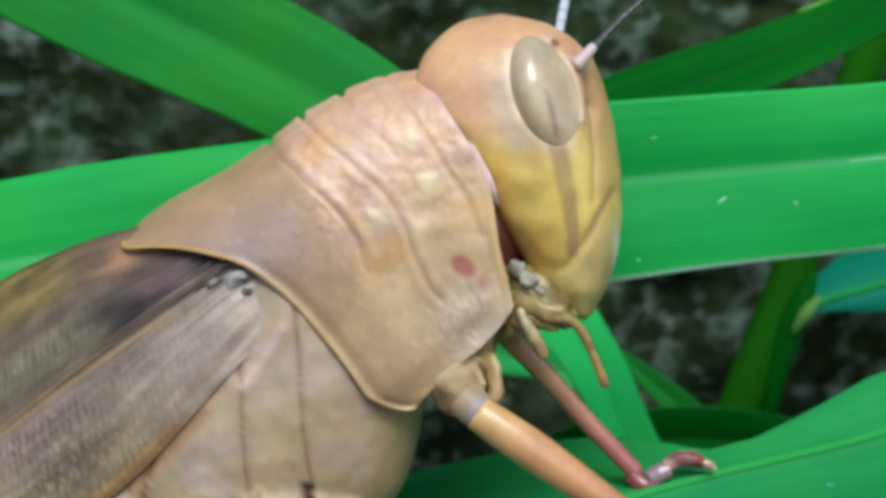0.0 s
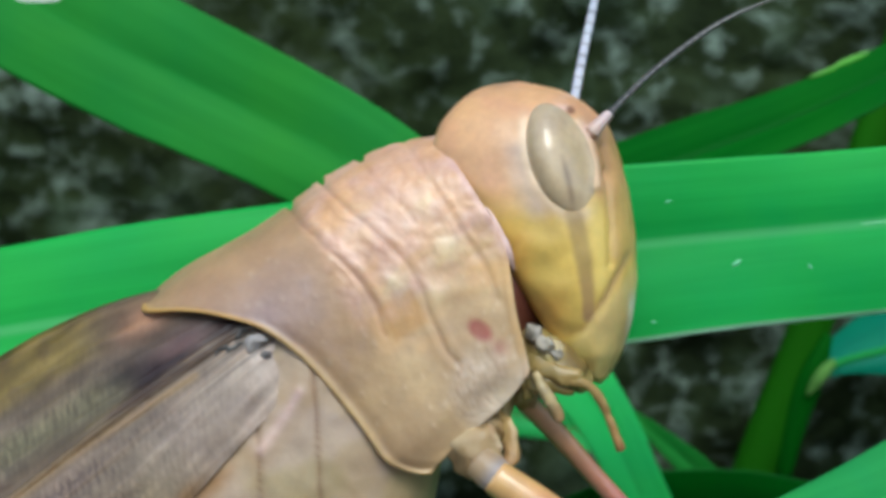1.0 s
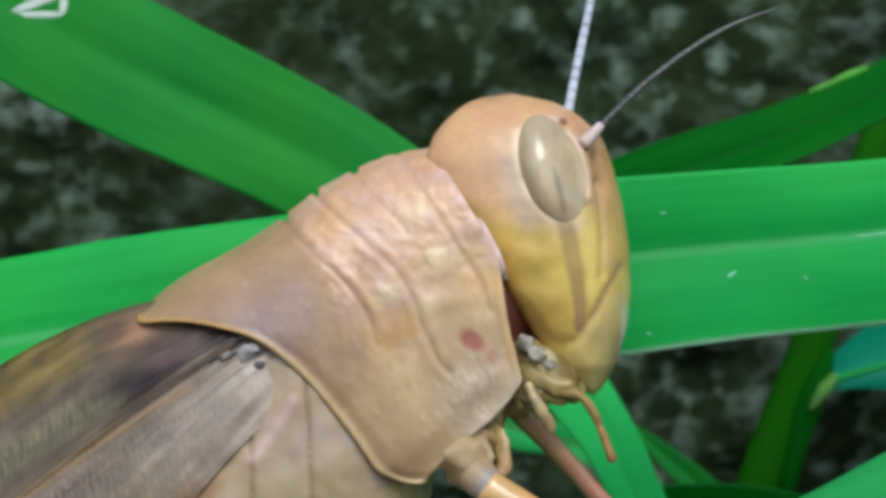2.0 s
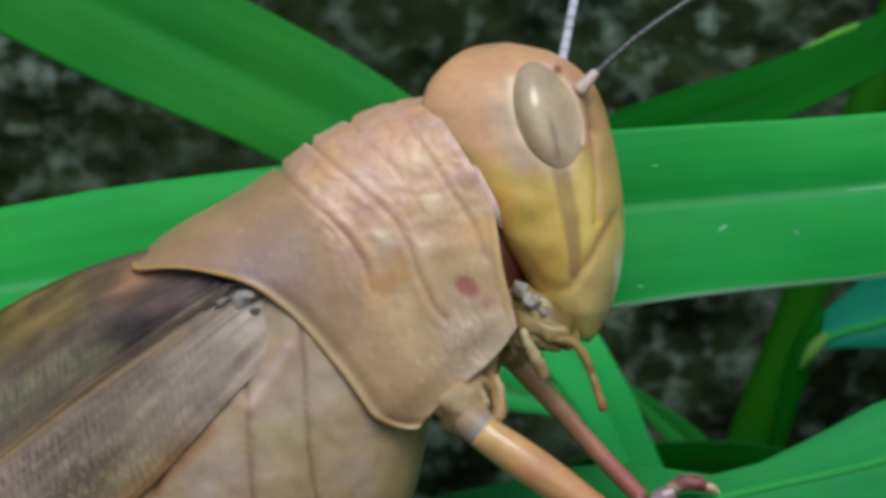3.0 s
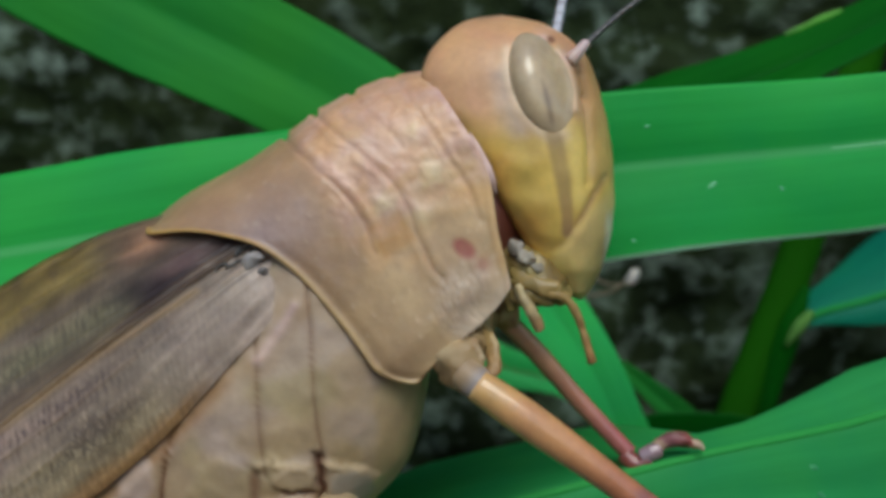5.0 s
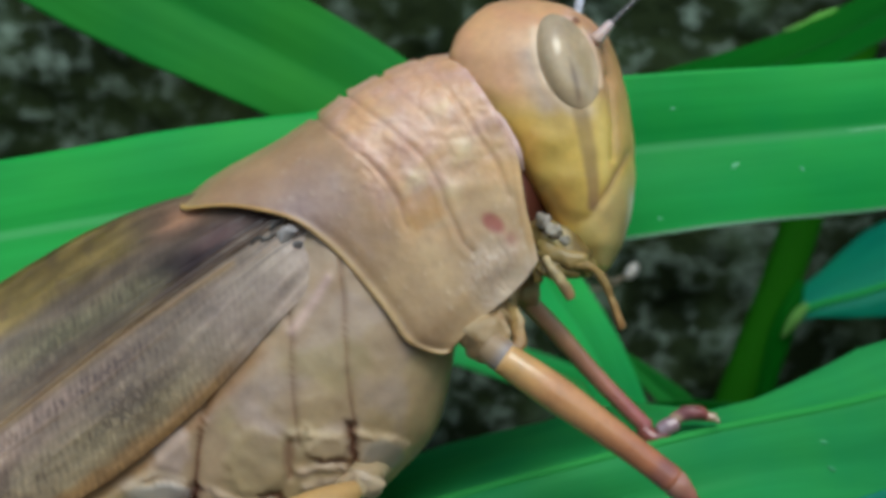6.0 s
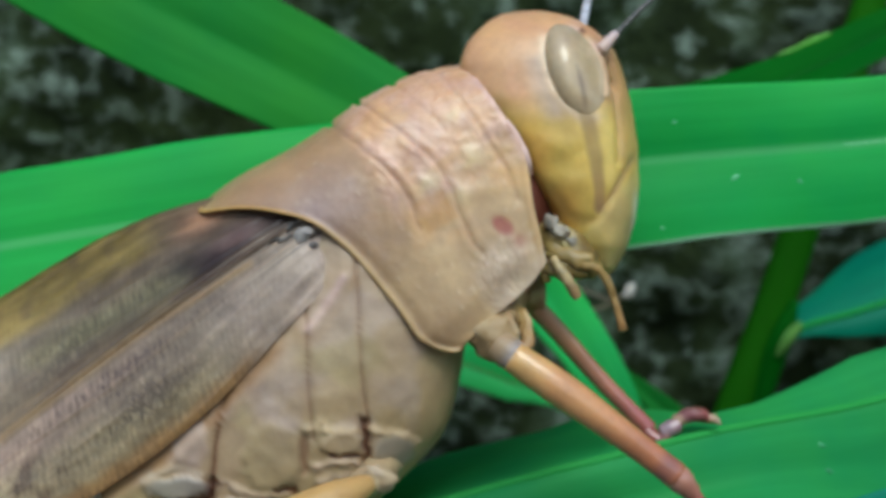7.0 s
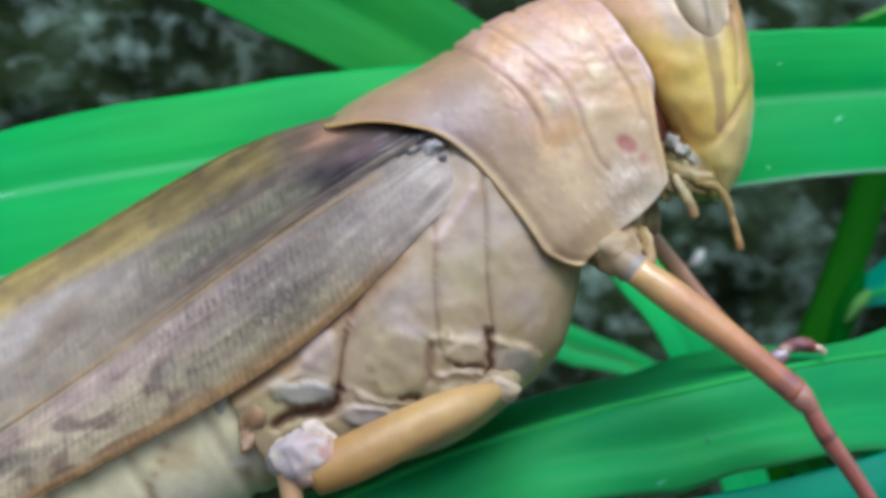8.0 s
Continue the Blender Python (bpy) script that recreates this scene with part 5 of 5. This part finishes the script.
    c = stain(c, (0.43, 0.32, 0.27), 0.4 * smooth(-12, -9, S), 1.0)
    c = lerp(c, (0.16, 0.095, 0.09), 0.7 * bell(np.hypot((S + 8.0 + 0.3 * n2) / 1.2, (h - 2.35 + 0.1 * n3) / 0.4), 1.0))
    c = lerp(c, (0.028, 0.016, 0.016), 0.95 * np.clip(bell(np.hypot((S + 9.4 + 0.4 * n2) / 0.8, (h - 1.95 - 0.1 * (S + 9.4) + 0.1 * n3) / 0.3), 1.0) + 0.8 * bell(np.hypot((S + 8.3) / 0.7, (h - 1.95) / 0.14), 1.0) + bell(np.hypot((S + 5.6) / 0.9, (h - 2.0) / 0.3), 1.0), 0, 1))
    spots = smooth(0.0, 0.4, rnd(1.3, 11.0, 33)) * smooth(-17, -21, S) * smooth(-0.6, -1.8, h)
    c = lerp(c, 0.4 * c * np.array((1.0, 0.84, 0.92)), 0.85 * spots)
    c = lerp(c, (0.27, 0.145, 0.05), 0.75 * smooth(0.9, 0.965, K + 0.02 * n3) * smooth(-8.5, -11, S))
    c = lerp(c, (0.30, 0.20, 0.105), 0.75 * bell(near_line(S, h + 0.05 * n2, [(-8.0, 1.05), (-9.6, 0.98), (-13.6, 0.75), (-18, 0.15), (-26, -0.8)]), 0.17))
    c = lerp(c, (0.075, 0.045, 0.03), 0.7 * bell(near_line(S, h + 0.06 * n2, [(-11.5, 1.3), (-10.1, 1.45), (-8, 1.5), (-6.2, 1.6)]), 0.16))
    net = np.clip(0.2 + 0.85 * smooth(0.5, 0.6, K) * smooth(-7, -17, S) + 0.5 * bell(K - 0.38, 0.1) * smooth(-9, -13, S), 0, 1) * (0.55 + 0.45 * smooth(-0.3, 0.3, n1)) * (1 - np.clip(vein, 0, 0.8)) * (1 - 0.35 * smooth(-15, -20, S))
    pig = np.concatenate([c, net[..., None]], -1).reshape(-1, 4)
    verts, faces = thick_sheet(grid, 0.06 * -side)
    return part("forewing", verts, faces, WING_SKIN, hopper, "leathery brown folded forewing with netted veins", np.tile(pig, (2, 1)), np.tile(np.stack([S, K * 8], -1).reshape(-1, 2), (2, 1)))


def wing_hinge():
    # the dark balls are added in place of shade in the hinge's slits
    for x, z, r, tone in ((-7.0, -4.3, 0.33, 0.36), (-7.75, -4.5, 0.16, 0.12), (-7.4, -3.95, 0.2, 0.05), (-6.62, -4.72, 0.17, 0.2), (-8.3, -4.6, 0.14, 0.05)):
        v, f, p = ball(R(x, -0.78, z), (r * (1.4 if tone > 0.15 else 2.6), r * 0.5, r * (0.8 if tone > 0.15 else 0.55)), (0, -33, 0), 18, 22)
        part("wing_hinge", crumple(crumple(v, 0.4, 0.16, x), 0.18, 0.05, z), f, BODY_SKIN, hopper, "pale grey wing hinge" if tone > 0.2 else "dark lump put in for the shade of a wing hinge gap", (tone, tone * 0.95, tone * 0.88))


def lump(name, label, at, radii, turn, colour, seed, rough=0.14):
    """A small fleshy or horny plate, partly sunk in the body."""
    v, f, p = ball(R(at[0], at[1] + 0.12, at[2]), (radii[0] * 1.15, radii[1] * 0.55, radii[2] * 1.15), (0, turn, 0), 22, 28, 0.8)
    c = lerp(colour, tuple(0.55 * q for q in colour), 0.5 * smooth(-0.1, 0.5, fuzz(p, 0.5, seed)))
    part(name, crumple(crumple(v, 0.8, 1.3 * rough, seed), 0.3, 0.5 * rough, seed + 3), f, BODY_SKIN, hopper, label, c)


def sockets():
    """Loose skin round the hind and middle hips."""
    lump("hip_fold", "pale skin fold", (-3.9, -0.9, -14.5), (0.7, 0.6, 0.45), 20, (0.45, 0.35, 0.22), 10)
    lump("hip_fold", "pale skin fold", (-11.4, -1.7, -16.55), (0.8, 0.6, 0.4), 30, (0.54, 0.43, 0.35), 17)
    lump("hip_fold", "rusty skin fold", (-14.4, -0.5, -16.1), (0.42, 0.4, 1.0), 6, (0.27, 0.16, 0.08), 18, 0.3)
    lump("hip_fold", "pale skin fold", (-15.6, -0.3, -15.2), (0.35, 0.4, 0.6), 10, (0.46, 0.42, 0.34), 19)


sockets()
thorax()
abdomen()
forewing(-1)
forewing(1)
wing_hinge()


# ---- legs ----
def leg(name, label, base):
    ob = new(name)
    ob.parent = hopper
    ob["label"] = label
    return ob


WINE = (0.25, 0.065, 0.055)


def limb(parent, name, pts, radii, near_colour, far_colour, label="", flat=1.0, steps=50, ringed=(), skin=None, rough=0.0):
    v, f, q = tube(pts, radii, 24, flat, steps)
    c = lerp(near_colour, far_colour, smooth(0.25, 1.0, q))
    if rough:
        c = lerp(c, np.asarray(c) * 0.5, 0.8 * smooth(0.0, 0.5, fuzz(v, 0.45, 3)))
        c = lerp(c, (0.55, 0.44, 0.26), 0.5 * smooth(0.0, 0.5, fuzz(v, 0.7, 9)))
        v = crumple(crumple(v, 0.9, rough), 0.35, 0.4 * rough, 5)
    for at, wide, col in ringed:
        c = lerp(c, col, smooth(wide, wide * 0.2, np.abs(q - at)))
    return part(name, v, f, skin or LEG_SKIN, parent, label, c)


fore = leg("foreleg", "orange foreleg with a wine-red shin", None)
limb(fore, "coxa", [R(0.8, 3.0, -6.2), R(0.95, 1.3, -7.5), R(1.1, -0.3, -8.6), R(1.55, -1.0, -9.15)], [1.5, 1.6, 1.42, 1.08, 0.7], (0.34, 0.22, 0.09), (0.36, 0.25, 0.12), skin=BODY_SKIN, rough=0.36)
limb(fore, "hip_fold", [R(1.9, 0.6, -7.2), R(2.35, 0.0, -7.9), R(2.5, -0.5, -8.6), R(2.2, -0.8, -9.1)], [0.22, 0.3, 0.27, 0.15], (0.38, 0.26, 0.10), (0.32, 0.19, 0.08), "yellow-brown fold of the hip", skin=BODY_SKIN, rough=0.2)
limb(fore, "hip_fold", [R(0.9, 0.0, -7.6), R(1.5, -0.6, -8.0), R(1.9, -0.9, -8.5)], [0.2, 0.34, 0.2], (0.34, 0.2, 0.1), (0.44, 0.32, 0.18), "brown fold of the hip", skin=BODY_SKIN, rough=0.2)
limb(fore, "trochanter", [R(1.2, -1.0, -8.95), R(2.0, -1.4, -9.55)], [0.66, 0.7, 0.64], (0.36, 0.26, 0.15), (0.28, 0.26, 0.27), "grey ring at the hip", skin=BODY_SKIN)
limb(fore, "femur", [R(1.75, -1.4, -9.4), R(4.2, -1.6, -11.1), R(6.6, -1.6, -12.85), R(8.55, -1.55, -14.35)], [0.66, 0.73, 0.74, 0.68, 0.62, 0.58, 0.6], (0.60, 0.31, 0.135), (0.42, 0.155, 0.082), ringed=((0.0, 0.28, (0.58, 0.35, 0.14)), (0.93, 0.08, (0.30, 0.12, 0.09))))
limb(fore, "knee", [R(8.4, -1.55, -14.2), R(8.9, -1.5, -14.7), R(9.3, -1.4, -15.1)], [0.5, 0.58, 0.5, 0.4], (0.40, 0.19, 0.14), (0.36, 0.15, 0.11))
limb(fore, "tibia", [R(9.1, -1.45, -14.9), R(10.0, -1.2, -16.2), R(11.1, -1.0, -17.6), R(12.5, -0.8, -19.6), R(14.5, -0.4, -22.3)], [0.36, 0.42, 0.38, 0.36, 0.34], (0.32, 0.105, 0.075), (0.2, 0.04, 0.04), ringed=((0.18, 0.03, (0.12, 0.04, 0.03)),))

far = leg("foreleg", "wine-red foreleg on the far side, foot on the grass", None)
limb(far, "coxa", [R(2.2, 2.4, -5.6), R(2.7, 2.6, -6.4), R(3.1, 3.2, -7.2)], [0.9, 0.85, 0.5], (0.26, 0.16, 0.07), (0.36, 0.2, 0.09), skin=BODY_SKIN, rough=0.3)
limb(far, "femur", [R(2.9, 3.4, -7.0), R(4.5, 4.4, -8.55), R(6.2, 5.0, -10.4), R(8.8, 5.0, -13.05)], [0.43, 0.44, 0.41, 0.39], (0.56, 0.29, 0.16), (0.36, 0.11, 0.10))
limb(far, "tibia", [R(8.6, 5.0, -13.1), R(9.2, 4.8, -13.5), R(9.6, 4.7, -13.2)], [0.42, 0.42, 0.36], WINE, (0.2, 0.08, 0.08))
limb(far, "tarsus", [R(9.3, 4.7, -13.15), R(9.7, 4.7, -12.95), R(10.1, 4.7, -12.8)], [0.34, 0.4, 0.36], (0.28, 0.2, 0.24), (0.26, 0.16, 0.18))
limb(far, "tarsus", [R(10.0, 4.7, -12.65), R(10.5, 4.7, -12.4), R(11.1, 4.7, -12.38), R(11.5, 4.7, -12.55)], [0.26, 0.37, 0.38, 0.24], (0.22, 0.09, 0.1), WINE, skin=BODY_SKIN, rough=0.12)
limb(far, "claw", [R(11.4, 4.7, -12.5), R(11.75, 4.6, -12.55), R(12.0, 4.5, -12.75)], [0.24, 0.22, 0.06], (0.36, 0.22, 0.14), (0.48, 0.38, 0.26))

mid = leg("midleg", "orange middle leg folded back under the wing", None)
limb(mid, "coxa", [R(-3.4, 1.2, -13.9), R(-4.1, -0.4, -14.5), R(-4.7, -1.5, -14.8)], [0.8, 0.75, 0.65, 0.5], (0.38, 0.29, 0.16), (0.42, 0.31, 0.18), skin=BODY_SKIN, rough=0.2)
limb(mid, "femur", [R(-4.2, -1.7, -14.6), R(-5.4, -2.5, -15.1), R(-7.6, -3.0, -16.1), R(-10.4, -3.2, -17.5), R(-11.6, -3.2, -18.0)], [0.4, 0.78, 0.95, 1.0, 0.9], (0.43, 0.265, 0.10), (0.39, 0.215, 0.065), skin=BODY_SKIN)
v, f, q = tube([R(-10.9, -3.2, -17.6), R(-11.7, -3.3, -17.3), R(-12.6, -3.2, -17.4), R(-13.2, -3.0, -17.8)], [0.9, 1.05, 1.1, 0.9, 0.4], 30, 0.9, 40)
c = lerp((0.50, 0.34, 0.25), (0.52, 0.43, 0.39), smooth(0.1, 0.5, q + 0.3 * fuzz(v, 0.5, 2)))
c = lerp(c, (0.66, 0.58, 0.40), 0.8 * smooth(0.0, 0.4, fuzz(v, 0.8, 31)) * smooth(0.4, 0.8, q))
c = lerp(c, (0.42, 0.22, 0.17), 0.7 * smooth(0.1, 0.4, fuzz(v, 0.55, 12)) * smooth(0.7, 0.2, q))
part("knee", crumple(crumple(v, 0.7, 0.3, 4), 0.3, 0.1, 2), f, BODY_SKIN, mid, "whitish worn knee", c)
limb(mid, "tibia", [R(-12.6, -3.2, -17.9), R(-12.2, -3.1, -20.0), R(-11.0, -2.6, -24.0)], [0.5, 0.42, 0.36], (0.5, 0.3, 0.15), WINE)


def motions():
    """The feelers at brow and mouth stir a little; the rest of the insect holds still."""
    rest = [p.location / MM for p in (*PALPS, FEELER)]
    for ob, at, rows in ((FEELER, rest[2], ((0, 0), (1.7, 0), (3.0, 3), (4.0, 5), (5.2, 3), (6.5, 0), (8.0, 0))),
                         (PALPS[0], rest[0], ((0, 0), (1.5, 0), (3.0, 3), (4.5, 5), (5.2, 4), (6.3, 0), (7.0, 4), (8.0, 5))),
                         (PALPS[1], rest[1], ((0, 0), (1.5, 0), (3.0, 3), (4.5, 2), (5.2, 0), (6.3, -6), (7.0, -4), (8.0, 0)))):
        walk(ob, [(t, pose(at[0] * MM, at[1] * MM, at[2] * MM, 0, turn, 0)) for t, turn in rows])

    walk(HEAD, [(t, pose(dx * MM, 0, dz * MM)) for t, dx, dz in ((0, 0, 0), (3.0, 0, 0), (4.5, 0.05, 0.12), (5.2, 0.05, 0.2), (6.3, 0.1, 0.3), (7.0, 0.1, 0.36), (8.0, 0.1, 0.45))])
    # the body settles between its forelegs
    foot = Matrix.Translation(Vector(R(9.6, 4.7, -13.2)) * MM)
    walk(fore, [(t, pose(0.12 * k * MM, 0, 0.16 * k * MM)) for t, k in ((0, 1), (3.0, 1), (5.2, 0.9), (6.3, 0), (8.0, 0))])
    walk(far, [(t, foot @ pose(0, 0, 0, 0, 1.5 * k, 0) @ foot.inverted()) for t, k in ((0, 1), (3.0, 1), (5.2, 0.9), (6.3, 0), (8.0, 0))])
    # two blades sway as the insect shifts its weight
    hold = Matrix.Translation((0, 0.008, 0.25))
    walk(leaf_cross, [(t, hold @ pose(dx * MM, 0, dz * MM, 0, turn, 0) @ hold.inverted()) for t, dx, dz, turn in ((0, 0, -0.05, 0.2), (1.7, 0, 0, 0), (3.5, -0.1, -0.03, 0.5), (4.5, 0, 0.25, 0.1), (5.2, 0.2, 0.6, 0), (6.3, 0.7, 0.7, 0), (7.0, 0.7, 0.68, 0), (8.0, 0.75, 0.52, -0.5))])
    walk(leaf_upper, [(t, pose(dx * MM, 0, dz * MM)) for t, dx, dz in ((0, 0, 0), (1.7, 0, 0), (3.5, 0, 0.55), (4.5, 0, 0.5), (6.5, 0, 0.4), (7.0, 0, 0.4), (8.0, 0, 0))])


motions()
